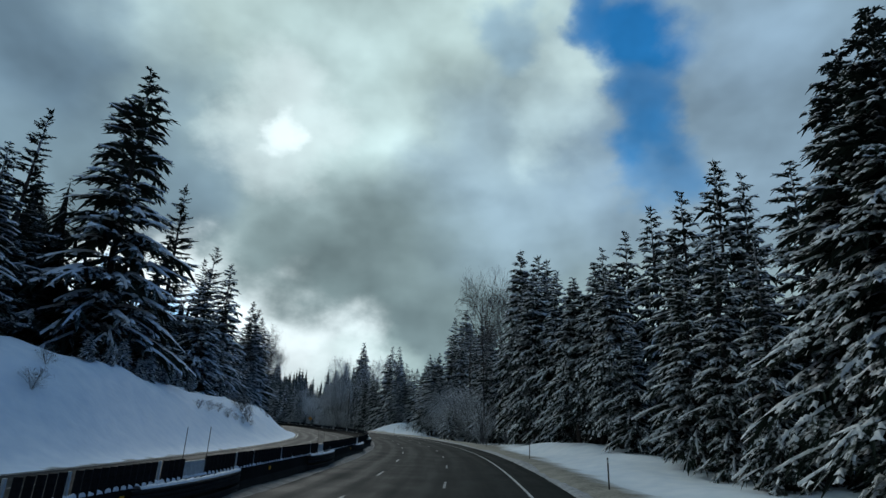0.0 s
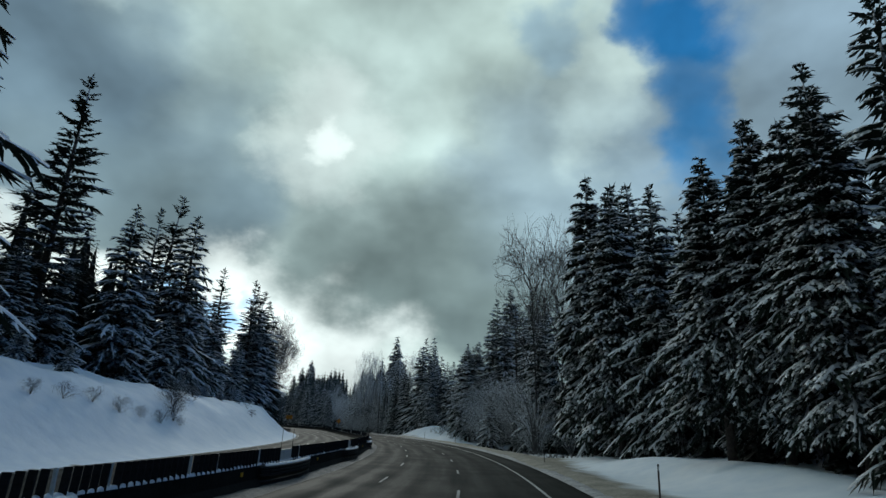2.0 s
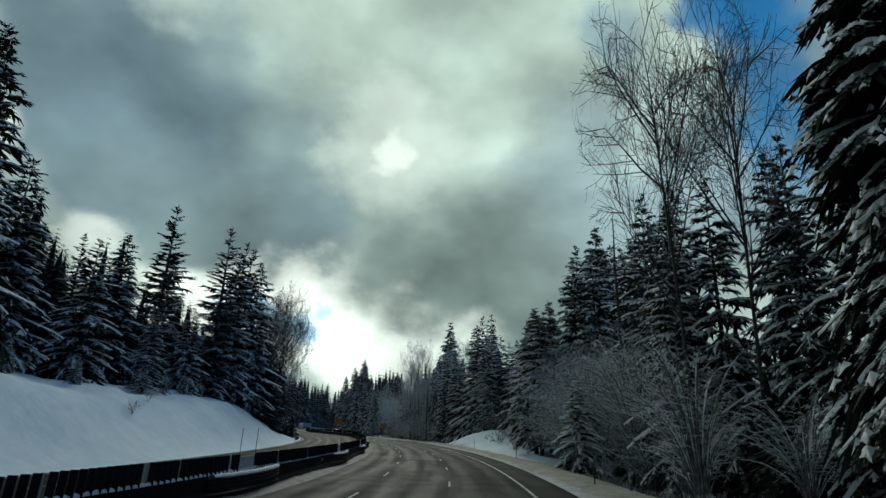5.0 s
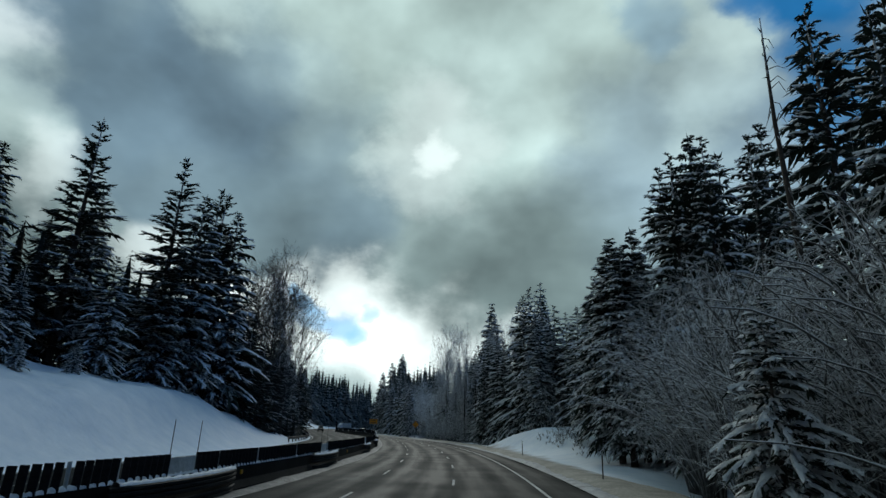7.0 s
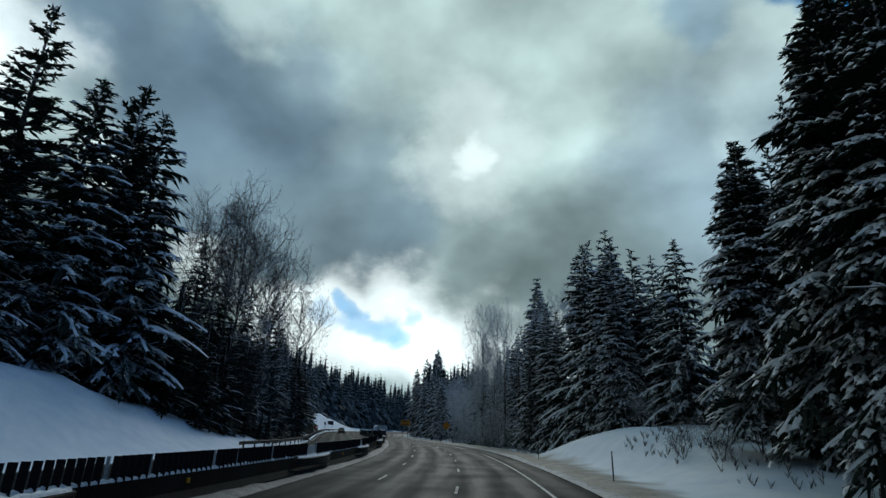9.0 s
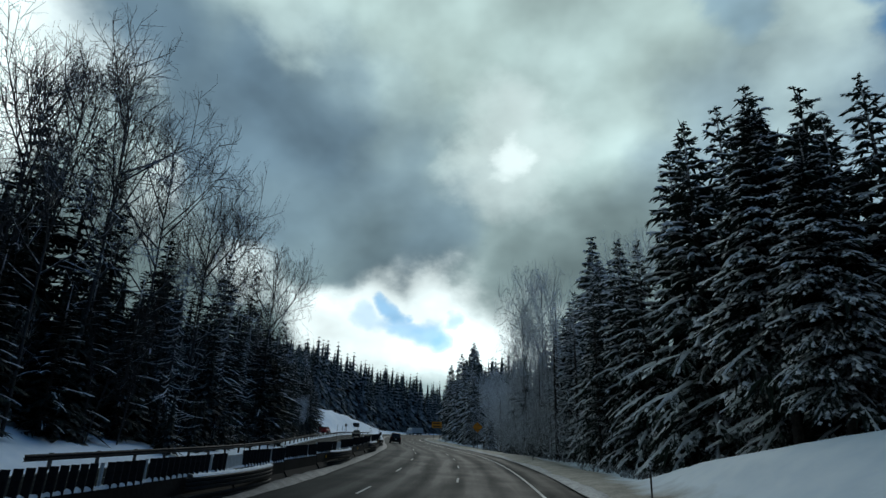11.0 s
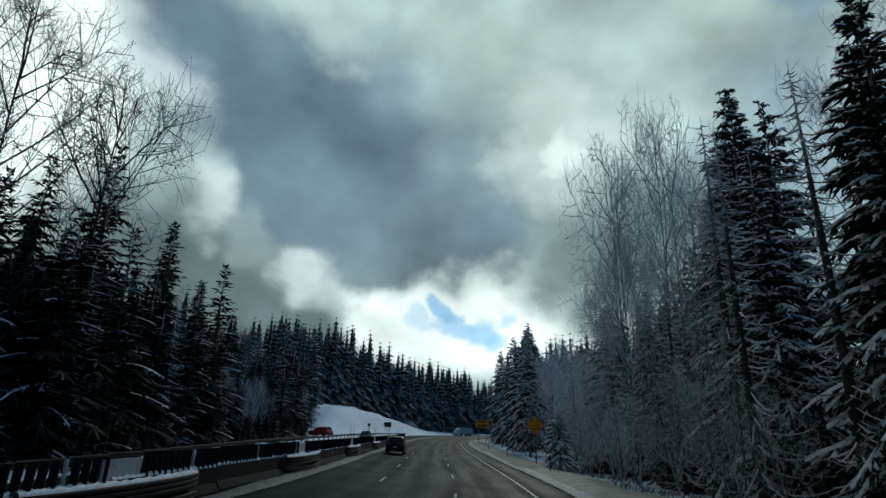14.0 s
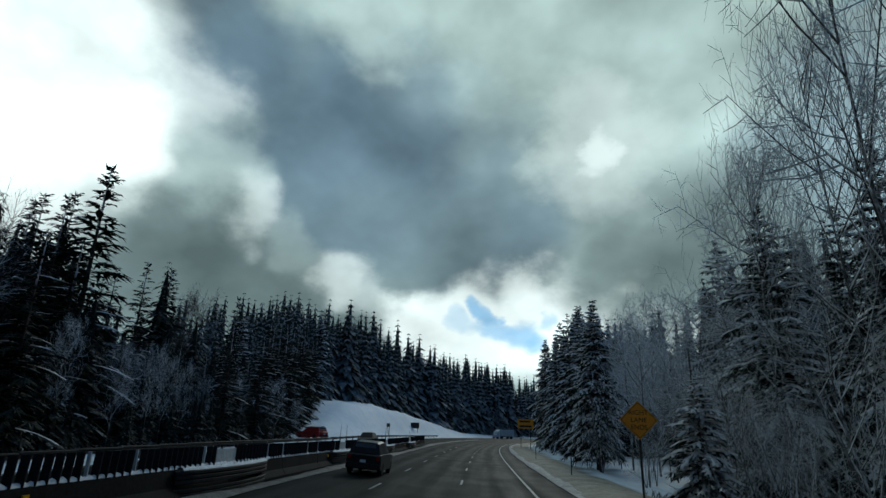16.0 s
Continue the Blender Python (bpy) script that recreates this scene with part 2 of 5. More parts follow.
def snowy(name, lo, hi, big, fine, from_z=0.25, to_z=0.6, amount=1.0, rough=0.85, patch=3.0, broken=0.7, relief=0.3, depth=0.03):
    """A surface with snow lying on what faces up."""
    m, nt, b = material(name)
    col, fine_ = two_scale(nt, lo, hi, big, fine)
    geo, sep = nt.nodes.new("ShaderNodeNewGeometry"), nt.nodes.new("ShaderNodeSeparateXYZ")
    nt.links.new(geo.outputs["Normal"], sep.inputs[0])
    n = nt.nodes.new("ShaderNodeTexNoise")
    n.inputs["Scale"].default_value, n.inputs["Detail"].default_value = patch, 3.0
    nt.links.new(geo.outputs["Position"], n.inputs["Vector"])
    add = nt.nodes.new("ShaderNodeMath")
    add.operation = "MULTIPLY_ADD"
    nt.links.new(n.outputs[0], add.inputs[0])
    add.inputs[1].default_value = broken
    nt.links.new(sep.outputs[2], add.inputs[2])
    rng = nt.nodes.new("ShaderNodeMapRange")
    nt.links.new(add.outputs[0], rng.inputs[0])
    rng.inputs[1].default_value, rng.inputs[2].default_value = from_z + broken / 2, to_z + broken / 2
    rng.inputs[4].default_value = amount
    mixn = nt.nodes.new("ShaderNodeMix")
    mixn.data_type = "RGBA"
    nt.links.new(rng.outputs[0], mixn.inputs[0]), nt.links.new(col, mixn.inputs[6])
    mixn.inputs[7].default_value = (0.82, 0.84, 0.86, 1)
    nt.links.new(mixn.outputs[2], b.inputs["Base Color"])
    b.inputs["Roughness"].default_value, b.inputs["Specular IOR Level"].default_value = rough, 0.2
    bump(nt, b, fine_, relief, depth)
    return m


TREE_SNOW = snowy("snow_on_branches", (0.03, 0.038, 0.03), (0.14, 0.15, 0.135), 2.0, 7.0, 0.05, 0.4, 0.98, patch=9.0, broken=2.4, relief=0.8, depth=0.10)
PILE_SNOW = simple("packed_snow", (0.50, 0.53, 0.56), (0.80, 0.82, 0.84), 1.2, 9.0, 0.75, relief=0.4, distance=0.04, specular=0.2)
NEEDLES = snowy("fir_needles", (0.006, 0.011, 0.008), (0.028, 0.042, 0.028), 0.7, 14.0, 0.66, 1.02, 0.7, patch=7.0, broken=1.6)
# darker copy of the fir needles, the wood's shade put into the colour
DARK_NEEDLES = snowy("shade_darkened_needles", (0.006, 0.010, 0.008), (0.022, 0.031, 0.024), 0.7, 14.0, 1.05, 1.3, 0.25, patch=4.0, broken=1.4)
BARK = snowy("fir_bark", (0.025, 0.02, 0.017), (0.085, 0.07, 0.06), 3.0, 14.0, 0.3, 0.7, 0.8)
TWIG = snowy("bare_twigs", (0.05, 0.045, 0.042), (0.13, 0.115, 0.105), 2.0, 12.0, 0.28, 0.62, 0.9)
FROST = snowy("frosted_twigs", (0.22, 0.22, 0.22), (0.60, 0.61, 0.62), 2.0, 12.0, -0.1, 0.4, 1.0, broken=1.2)
DARK_FROST = snowy("snowy_dark_stems", (0.05, 0.048, 0.045), (0.16, 0.155, 0.15), 2.0, 12.0, 0.0, 0.4, 1.0, broken=1.0)
DARK_TWIG = snowy("dark_bare_twigs", (0.02, 0.019, 0.018), (0.065, 0.06, 0.058), 2.0, 12.0, 0.45, 0.8, 0.75, broken=1.2)
# fir colour set dark to paint the shade inside the wood
INNER_FIR = snowy("shade_darkened_firs", (0.006, 0.009, 0.008), (0.022, 0.03, 0.024), 0.6, 6.0, 0.9, 1.25, 0.28, patch=3.0, broken=1.6)
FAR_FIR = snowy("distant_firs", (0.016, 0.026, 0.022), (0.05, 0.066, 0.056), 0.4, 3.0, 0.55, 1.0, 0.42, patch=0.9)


def ground_material():
    """Snow, grey with road slush beside the carriageway (u is s, v is d)."""
    m, nt, b = material("snow_ground")
    uv, sep = nt.nodes.new("ShaderNodeUVMap"), nt.nodes.new("ShaderNodeSeparateXYZ")
    uv.uv_map = "line"
    nt.links.new(uv.outputs[0], sep.inputs[0])
    clean, fine_ = two_scale(nt, (0.64, 0.73, 0.82), (0.80, 0.86, 0.91), 0.12, 0.9)
    dirty, _ = two_scale(nt, (0.125, 0.118, 0.095), (0.32, 0.305, 0.255), 0.7, 7.0)
    tc, n = nt.nodes.new("ShaderNodeTexCoord"), nt.nodes.new("ShaderNodeTexNoise")
    n.inputs["Scale"].default_value, n.inputs["Detail"].default_value = 0.5, 5.0
    nt.links.new(tc.outputs["Object"], n.inputs["Vector"])
    edge = nt.nodes.new("ShaderNodeMath")
    edge.operation = "MULTIPLY_ADD"
    nt.links.new(n.outputs[0], edge.inputs[0])
    edge.inputs[1].default_value = -3.2
    # sanded slush lies wider where the trees stand close to the road
    wide = None
    for lo, hi, top in ((66, 86, 2.6), (122, 134, -2.6), (184, 202, 2.2)):
        r = nt.nodes.new("ShaderNodeMapRange")
        r.interpolation_type = "SMOOTHSTEP"
        nt.links.new(sep.outputs[0], r.inputs[0])
        r.inputs[1].default_value, r.inputs[2].default_value, r.inputs[4].default_value = lo, hi, top
        add = nt.nodes.new("ShaderNodeMath")
        nt.links.new(r.outputs[0], add.inputs[0])
        if wide:
            nt.links.new(wide, add.inputs[1])
        else:
            add.inputs[1].default_value = 0.0
        wide = add.outputs[0]
    less = nt.nodes.new("ShaderNodeMath")
    less.operation = "SUBTRACT"
    nt.links.new(sep.outputs[1], less.inputs[0]), nt.links.new(wide, less.inputs[1])
    nt.links.new(less.outputs[0], edge.inputs[2])
    right, left = nt.nodes.new("ShaderNodeMapRange"), nt.nodes.new("ShaderNodeMapRange")
    for r, a, c in ((right, 4.6, 6.2), (left, -21.6, -22.0)):
        nt.links.new(edge.outputs[0], r.inputs[0])
        r.inputs[1].default_value, r.inputs[2].default_value = a, c
    both = nt.nodes.new("ShaderNodeMath")
    both.operation = "MAXIMUM"
    nt.links.new(right.outputs[0], both.inputs[0]), nt.links.new(left.outputs[0], both.inputs[1])
    mixn = nt.nodes.new("ShaderNodeMix")
    mixn.data_type = "RGBA"
    nt.links.new(both.outputs[0], mixn.inputs[0]), nt.links.new(dirty, mixn.inputs[6]), nt.links.new(clean, mixn.inputs[7])
    nt.links.new(mixn.outputs[2], b.inputs["Base Color"])
    b.inputs["Roughness"].default_value, b.inputs["Specular IOR Level"].default_value = 0.75, 0.2
    bump(nt, b, fine_, 0.3, 0.22)
    return m


def road_material():
    """Wet winter asphalt: darker wheel tracks, pale salt and slush between and beside them."""
    m, nt, b = material("wet_asphalt")
    uv, sep = nt.nodes.new("ShaderNodeUVMap"), nt.nodes.new("ShaderNodeSeparateXYZ")
    uv.uv_map = "line"
    nt.links.new(uv.outputs[0], sep.inputs[0])
    stretch = nt.nodes.new("ShaderNodeMapping")
    stretch.inputs["Scale"].default_value = (0.05, 1.0, 1.0)
    nt.links.new(uv.outputs[0], stretch.inputs["Vector"])
    streak, patchy, grain = (nt.nodes.new("ShaderNodeTexNoise") for _ in range(3))
    for n, s, d in ((streak, 1.6, 5.0), (patchy, 0.35, 4.0), (grain, 60.0, 3.0)):
        n.inputs["Scale"].default_value, n.inputs["Detail"].default_value = s, d
    nt.links.new(stretch.outputs[0], streak.inputs["Vector"])
    nt.links.new(uv.outputs[0], patchy.inputs["Vector"]), nt.links.new(uv.outputs[0], grain.inputs["Vector"])

    def op(kind, a, c=0.0, e=0.0):
        n = nt.nodes.new("ShaderNodeMath")
        n.operation = kind
        for i, v in enumerate((a, c, e)):
            if isinstance(v, bpy.types.NodeSocket):
                nt.links.new(v, n.inputs[i])
            else:
                n.inputs[i].default_value = v
        return n.outputs[0]

    # two wheel tracks in each 3.66 m lane
    wave = op("COSINE", op("MULTIPLY", op("ADD", sep.outputs[1], 1.23 + 0.92), 2 * math.pi / 1.83))
    salt = op("ADD", op("MULTIPLY", wave, -0.085), op("ADD", op("MULTIPLY", streak.outputs[0], 0.55), op("MULTIPLY", patchy.outputs[0], 0.5)))
    r = nt.nodes.new("ShaderNodeValToRGB")
    nt.links.new(salt, r.inputs[0])
    e = r.color_ramp.elements
    e[0].position, e[0].color = 0.36, (0.0048, 0.0082, 0.0082, 1)
    e[1].position, e[1].color = 0.85, (0.0090, 0.0148, 0.0146, 1)
    nt.links.new(r.outputs[0], b.inputs["Base Color"])
    rough = nt.nodes.new("ShaderNodeMapRange")
    nt.links.new(salt, rough.inputs[0])
    rough.inputs[1].default_value, rough.inputs[2].default_value = 0.4, 0.9
    rough.inputs[3].default_value, rough.inputs[4].default_value = 0.55, 0.9
    nt.links.new(rough.outputs[0], b.inputs["Roughness"])
    b.inputs["Specular IOR Level"].default_value = 0.025
    bump(nt, b, grain.outputs[0], 0.25, 0.01)
    return m


GROUND, ROAD = ground_material(), road_material()
PAINT = simple("worn_white_line", (0.20, 0.21, 0.20), (0.55, 0.56, 0.54), 0.8, 10.0, 0.7, relief=0.2, distance=0.003)
LANE_PAINT = simple("faded_lane_paint", (0.10, 0.105, 0.105), (0.36, 0.37, 0.36), 0.8, 10.0, 0.75, relief=0.2, distance=0.003)
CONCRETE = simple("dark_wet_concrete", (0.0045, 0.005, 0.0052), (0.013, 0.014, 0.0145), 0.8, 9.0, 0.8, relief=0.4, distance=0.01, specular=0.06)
PADDLE = simple("black_glare_paddle", (0.008, 0.008, 0.009), (0.022, 0.022, 0.024), 1.5, 12.0, 0.7, relief=0.1, specular=0.1)
RAILSTEEL = simple("dark_wet_rail", (0.007, 0.0072, 0.008), (0.023, 0.0235, 0.025), 1.0, 10.0, 0.7, 0.0, 0.15, specular=0.12)
AMBER = simple("amber_reflector", (0.55, 0.25, 0.01), (0.75, 0.38, 0.02), 4.0, 20.0, 0.35, relief=0.0)
ORANGE = simple("orange_sign_sheet", (0.72, 0.25, 0.015), (0.85, 0.33, 0.03), 1.0, 10.0, 0.45, relief=0.05)
BLACK = simple("black_paint", (0.01, 0.01, 0.01), (0.02, 0.02, 0.02), 2.0, 16.0, 0.5, relief=0.0)
POST = simple("brown_marker_post", (0.03, 0.027, 0.025), (0.07, 0.06, 0.055), 2.0, 16.0, 0.7, relief=0.1)
PALE = simple("pale_grey_panel", (0.38, 0.40, 0.40), (0.60, 0.62, 0.62), 1.0, 9.0, 0.6, relief=0.1)


# ---- mesh helpers ----
def mesh_of(name, verts, faces, mats, smooth_=False, face_mats=None):
    me = bpy.data.meshes.new(name)
    me.from_pydata([tuple(v) for v in verts], [], [tuple(f) for f in faces])
    for m in mats:
        me.materials.append(m)
    if face_mats is not None:
        me.polygons.foreach_set("material_index", face_mats)
    if smooth_:
        me.polygons.foreach_set("use_smooth", [True] * len(me.polygons))
    me.update()
    return me


def part(name, me, parent, label=""):
    ob = new(name, me)
    ob.parent = parent
    return tagged(ob, label)


def thing(name, label, category, group="", kind=""):
    return tagged(new(name), label, category, group, kind)


def box_data(x0, x1, y0, y1, z0, z1, bevel=0.0):
    """Vertices and faces of a box whose upright edges are chamfered."""
    b = bevel
    if b <= 0:
        ring = [(x0, y0), (x1, y0), (x1, y1), (x0, y1)]
    else:
        ring = [(x0 + b, y0), (x1 - b, y0), (x1, y0 + b), (x1, y1 - b), (x1 - b, y1), (x0 + b, y1), (x0, y1 - b), (x0, y0 + b)]
    n = len(ring)
    v = [(x, y, z0) for x, y in ring] + [(x, y, z1) for x, y in ring]
    f = [tuple(range(n - 1, -1, -1)), tuple(range(n, 2 * n))] + [(i, (i + 1) % n, n + (i + 1) % n, n + i) for i in range(n)]
    return v, f


def joined(*pieces):
    v, f = [], []
    for pv, pf in pieces:
        o = len(v)
        v += pv
        f += [tuple(i + o for i in q) for q in pf]
    return v, f


def tube(points, radii, sides=5, cap=True):
    """A tapered tube through the points."""
    v, f = [], []
    pts = [Vector(p) for p in points]
    for i, p in enumerate(pts):
        way = (pts[min(i + 1, len(pts) - 1)] - pts[max(i - 1, 0)]).normalized()
        side = way.cross(Vector((0.31, 0.17, 0.93)))
        if side.length < 1e-4:
            side = way.cross(Vector((1, 0, 0)))
        side.normalize()
        up = side.cross(way)
        for k in range(sides):
            a = 2 * math.pi * k / sides
            v.append(p + (side * math.cos(a) + up * math.sin(a)) * radii[i])
    for i in range(len(pts) - 1):
        for k in range(sides):
            a, b = i * sides + k, i * sides + (k + 1) % sides
            f.append((a, b, b + sides, a + sides))
    if cap:
        f.append(tuple(range(sides - 1, -1, -1)))
        f.append(tuple(range((len(pts) - 1) * sides, len(pts) * sides)))
    return v, f


def strip(name, ss, ds, zs, mat, kind="structure", label="", category="", thick=0.0):
    """A sheet laid along the road through cross-section offsets ds at heights zs, with line coordinates as its UV map."""
    S, D = np.meshgrid(ss, ds, indexing="ij")
    X, Y = at(S, D)
    Z = np.broadcast_to(zs, S.shape) if not callable(zs) else zs(S, D)
    n, m = S.shape
    idx = np.arange(n * m).reshape(n, m)
    faces = np.stack([idx[:-1, :-1], idx[:-1, 1:], idx[1:, 1:], idx[1:, :-1]], -1).reshape(-1, 4)
    me = mesh_of(name, np.stack([X, Y, Z], -1).reshape(-1, 3).tolist(), faces.tolist(), [mat], True)
    uv = me.uv_layers.new(name="line")
    loop = np.empty(len(me.loops), dtype=np.int32)
    me.loops.foreach_get("vertex_index", loop)
    sd = np.stack([S.ravel(), D.ravel()], -1)[loop]
    uv.data.foreach_set("uv", sd.ravel().astype(np.float32))
    return tagged(new(name, me), label, category, "", kind)


# ---- ground and road ----
def build_ground():
    ss = np.r_[np.arange(-150, 0, 6.0), np.arange(0, 300, 1.25), np.arange(300, 480, 4.0), np.arange(480, 901, 15.0)]
    ds = np.r_[np.linspace(-130, -48, 10), np.arange(-44, -30, 1.4), np.arange(-30, -21, 0.6), -20, -12, -9.2, -4, 0, 3, np.arange(4.0, 18, 0.55), np.arange(18, 40, 2.0), np.linspace(42, 130, 10)]
    S, D = np.meshgrid(ss, ds, indexing="ij")
    X, Y = at(S, D)
    Z = height(S, D)
    n, m = S.shape
    idx = np.arange(n * m).reshape(n, m)
    verts = np.stack([X, Y, Z], -1).reshape(-1, 3)
    faces = np.stack([idx[:-1, :-1], idx[:-1, 1:], idx[1:, 1:], idx[1:, :-1]], -1).reshape(-1, 4).tolist()
    # the rim runs out to the horizon
    rim = np.r_[idx[0, :], idx[1:, -1], idx[-1, -2::-1], idx[-2:0:-1, 0]]
    mid = verts[:, :2].mean(0)
    base = len(verts)
    away = verts[rim, :2] - mid
    far = mid + away / np.linalg.norm(away, axis=1)[:, None] * 3500
    verts = np.r_[verts, np.c_[far, np.full(len(far), 10.0)]]
    k = len(rim)
    faces += [(int(rim[i]), int(rim[(i + 1) % k]), base + (i + 1) % k, base + i) for i in range(k)]
    me = mesh_of("ground", verts.tolist(), faces, [GROUND], True)
    uv = me.uv_layers.new(name="line")
    loop = np.empty(len(me.loops), dtype=np.int32)
    me.loops.foreach_get("vertex_index", loop)
    sd = np.r_[np.stack([S.ravel(), D.ravel()], -1), np.c_[np.zeros(k), np.full(k, 200.0)]][loop]
    uv.data.foreach_set("uv", sd.ravel().astype(np.float32))
    return tagged(new("ground", me), "deep fresh snow over banks and verges beside the road", "ground", "", "structure")


ground = build_ground()
road_s = np.r_[np.arange(-150, 300, 2.5), np.arange(300, 901, 10.0)]
road = strip("road", road_s, [-9.9, -9.2, -4.6, 0.0, 4.4], lift, ROAD, label="wet dark asphalt highway with salt-pale streaks and wheel tracks", category="road")
far_road = strip("road", road_s, [-20.8, -15.5, -9.95], lambda S, D: lift(S, D) - 0.003, ROAD, label="wet dark asphalt of the oncoming carriageway behind the barrier", category="road")


def line_mesh(d, s0, s1, width, step=2.5):
    def z(s):
        return float(lift(s, d)) + (0.002 if d < -11 else 0.004)

    ss = np.r_[np.arange(s0, s1, step), s1]
    x0, y0 = at(ss, d - width / 2)
    x1, y1 = at(ss, d + width / 2)
    n = len(ss)
    v = [(x0[i], y0[i], z(ss[i])) for i in range(n)] + [(x1[i], y1[i], z(ss[i])) for i in range(n)]
    return v, [(i, n + i, n + i + 1, i + 1) for i in range(n - 1)]


for d, w in ((2.4, 0.14), (-8.3, 0.14), (-20.1, 0.13)):
    part("edge_line", mesh_of("edge_line", *line_mesh(d, -140, 700, w), [PAINT]), road if d > -10 else far_road)
for d in (-1.23, -4.89, -13.2, -16.7):
    for k in range(36):
        s0 = -21.6 + (0.0 if d > -3 else 5.1) + 12.2 * k
        part("lane_dash", mesh_of("lane_dash", *line_mesh(d, s0, s0 + 3.05, 0.12), [LANE_PAINT]), road if d > -10 else far_road)


# ---- trees ----
def fir_meshes(seed, tall, wide, whorls, per, twigs, snow, bare_to=0.04, droop=1.0, gaps=0.1, lean=0.0, full=0.74, curl=0.0, mat=None, load=1.0, fan=1.0, lumps=2):
    """Trunk, needles and snow of one fir: boughs in whorls, each a drooping fan of needle-covered twigs with snow lying along them."""
    rnd = random.Random(seed)
    trunk = tube([(0, 0, -0.6), (lean * 0.1, 0, tall * 0.25), (lean * 0.4, 0, tall * 0.6), (lean, 0, tall * 0.985)],
                 [tall * 0.0125, tall * 0.0095, tall * 0.0055, tall * 0.001], 7)
    nv, nf, sv, sf, bv, bf = [], [], [], [], [], []
    zed = Vector((0, 0, 1))
    uni = rnd.uniform

    def blades(base, way, across, ln, count, sag):
        """A fan of slender hanging needle twigs."""
        for q in range(count):
            a = (q - (count - 1) / 2) * (1.5 / count) + uni(-0.22, 0.22)
            w = way * math.cos(a) + across * math.sin(a)
            cut = across * math.cos(a) - way * math.sin(a)
            le = ln * uni(0.6, 1.12)
            wd = le * uni(0.05, 0.10) + 0.035
            mid = base + w * (le * 0.5) - zed * (le * 0.10)
            tip = base + w * le - zed * (le * sag * uni(0.6, 1.3))
            dip = zed * (wd * uni(0.5, 1.6))
            o = len(nv)
            nv.extend((base + zed * 0.02, mid + cut * wd - dip, tip, mid - cut * wd - dip))
            nf.extend(((o, o + 1, o + 2), (o, o + 2, o + 3)))

    def lump(c, way, across, la, lb, h):
        """A rounded, uneven clump of snow that drapes over a twig."""
        o = len(sv)
        n = 8 if lumps > 2 else 6
        for k in range(n):
            a = 6.283 * (k + uni(-0.3, 0.3)) / n
            far = uni(0.85, 1.5) if k % 2 else uni(0.4, 0.8)
            e = way * (math.cos(a) * la * far) + across * (math.sin(a) * lb * far)
            sv.append(c + e - zed * (h * uni(0.3, 1.1) + 0.35 * abs(math.sin(a)) * lb * far))
        sv.append(c + zed * (h * uni(0.4, 1.0)) - way * (0.15 * la))
        sf.extend([(o + k, o + (k + 1) % n, o + n) for k in range(n)])

    def ridge(on, side, L):
        """Snow lying unevenly along the top of a bough."""
        n = 10 if lumps > 2 else 6
        t0 = uni(0.22, 0.45)
        o = len(sv)
        for i in range(n):
            q = i / (n - 1)
            c = on(t0 + (1.0 - t0) * q)
            w = ((0.032 + 0.010 * L) if lumps > 2 else (0.04 + 0.014 * L)) * load * (1.1 - 0.6 * q)
            h = (0.04 + 0.014 * L) * load * uni(0.4, 1.5)
            a, b = w * uni(0.15, 1.7), w * uni(0.15, 1.7)
            sv.extend((c - side * a - zed * (0.5 * a), c + zed * h, c + side * b - zed * (0.5 * b)))
        for i in range(n - 1):
            q = o + 3 * i
            sf.extend(((q, q + 1, q + 4, q + 3), (q + 1, q + 2, q + 5, q + 4)))

    turn = rnd.random() * 6
    for q in range(whorls):
        u = bare_to + (0.985 - bare_to) * ((q + 0.7 * rnd.random()) / whorls) ** 0.85
        z = tall * u
        reach = wide * (1 - u) ** full * min(1.0, 0.70 + 2.0 * (u - bare_to)) * uni(0.82, 1.15) + 0.12
        count = max(4, round(per * (0.55 + 0.45 * (1 - u))))
        turn += 2.4
        for k in range(count):
            if rnd.random() < gaps:
                continue
            a = turn + 6.283 * (k + 0.6 * (rnd.random() - 0.5)) / count
            L = reach * uni(0.62, 1.2)
            out = Vector((math.cos(a), math.sin(a), 0))
            side = Vector((-math.sin(a), math.cos(a), 0))
            rise = (0.75 * u * u + 0.03) * uni(0.7, 1.2)
            sag = droop * (0.50 - 0.15 * u) * uni(0.65, 1.3)
            up = curl * uni(0.6, 1.3)
            root = Vector((lean * u * u, 0, z + uni(-0.3, 0.3)))

            def on(t):
                return root + out * (L * t) + Vector((0, 0, L * (rise * t - sag * t * t + up * t * t * t)))

            nb = tube([on(0.0), on(0.5), on(0.95)], [0.013 * L + 0.012, 0.008 * L + 0.006, 0.004], 3, False) if lumps > 2 else tube([on(0.0), on(0.8)], [0.013 * L + 0.012, 0.005], 3, False)
            o = len(bv)
            bv.extend(nb[0])
            bf.extend([tuple(i + o for i in p) for p in nb[1]])
            n = max(3, round(twigs * min(1.0, 0.3 + 0.8 * L / wide)))
            laden = rnd.random() < snow
            for j in range(n):
                t = 0.16 + 0.70 * (j + 0.6 * rnd.random()) / n
                ang = (-1 if j % 2 else 1) * (1.05 - 0.5 * t) * uni(0.6, 1.15)
                ln = min((0.16 + 0.62 * (1 - t)) * L * uni(0.7, 1.15) * fan + 0.12, 1.4)
                if j == n - 1:
                    ang, t, ln = uni(-0.15, 0.15), 0.74, 0.30 * L + 0.14
                slope = rise - 2 * sag * t + 3 * up * t * t
                way = (out * math.cos(ang) + side * math.sin(ang) + zed * (slope * math.cos(ang))).normalized()
                across = zed.cross(way).normalized()
                tw = droop * uni(0.25, 0.7)
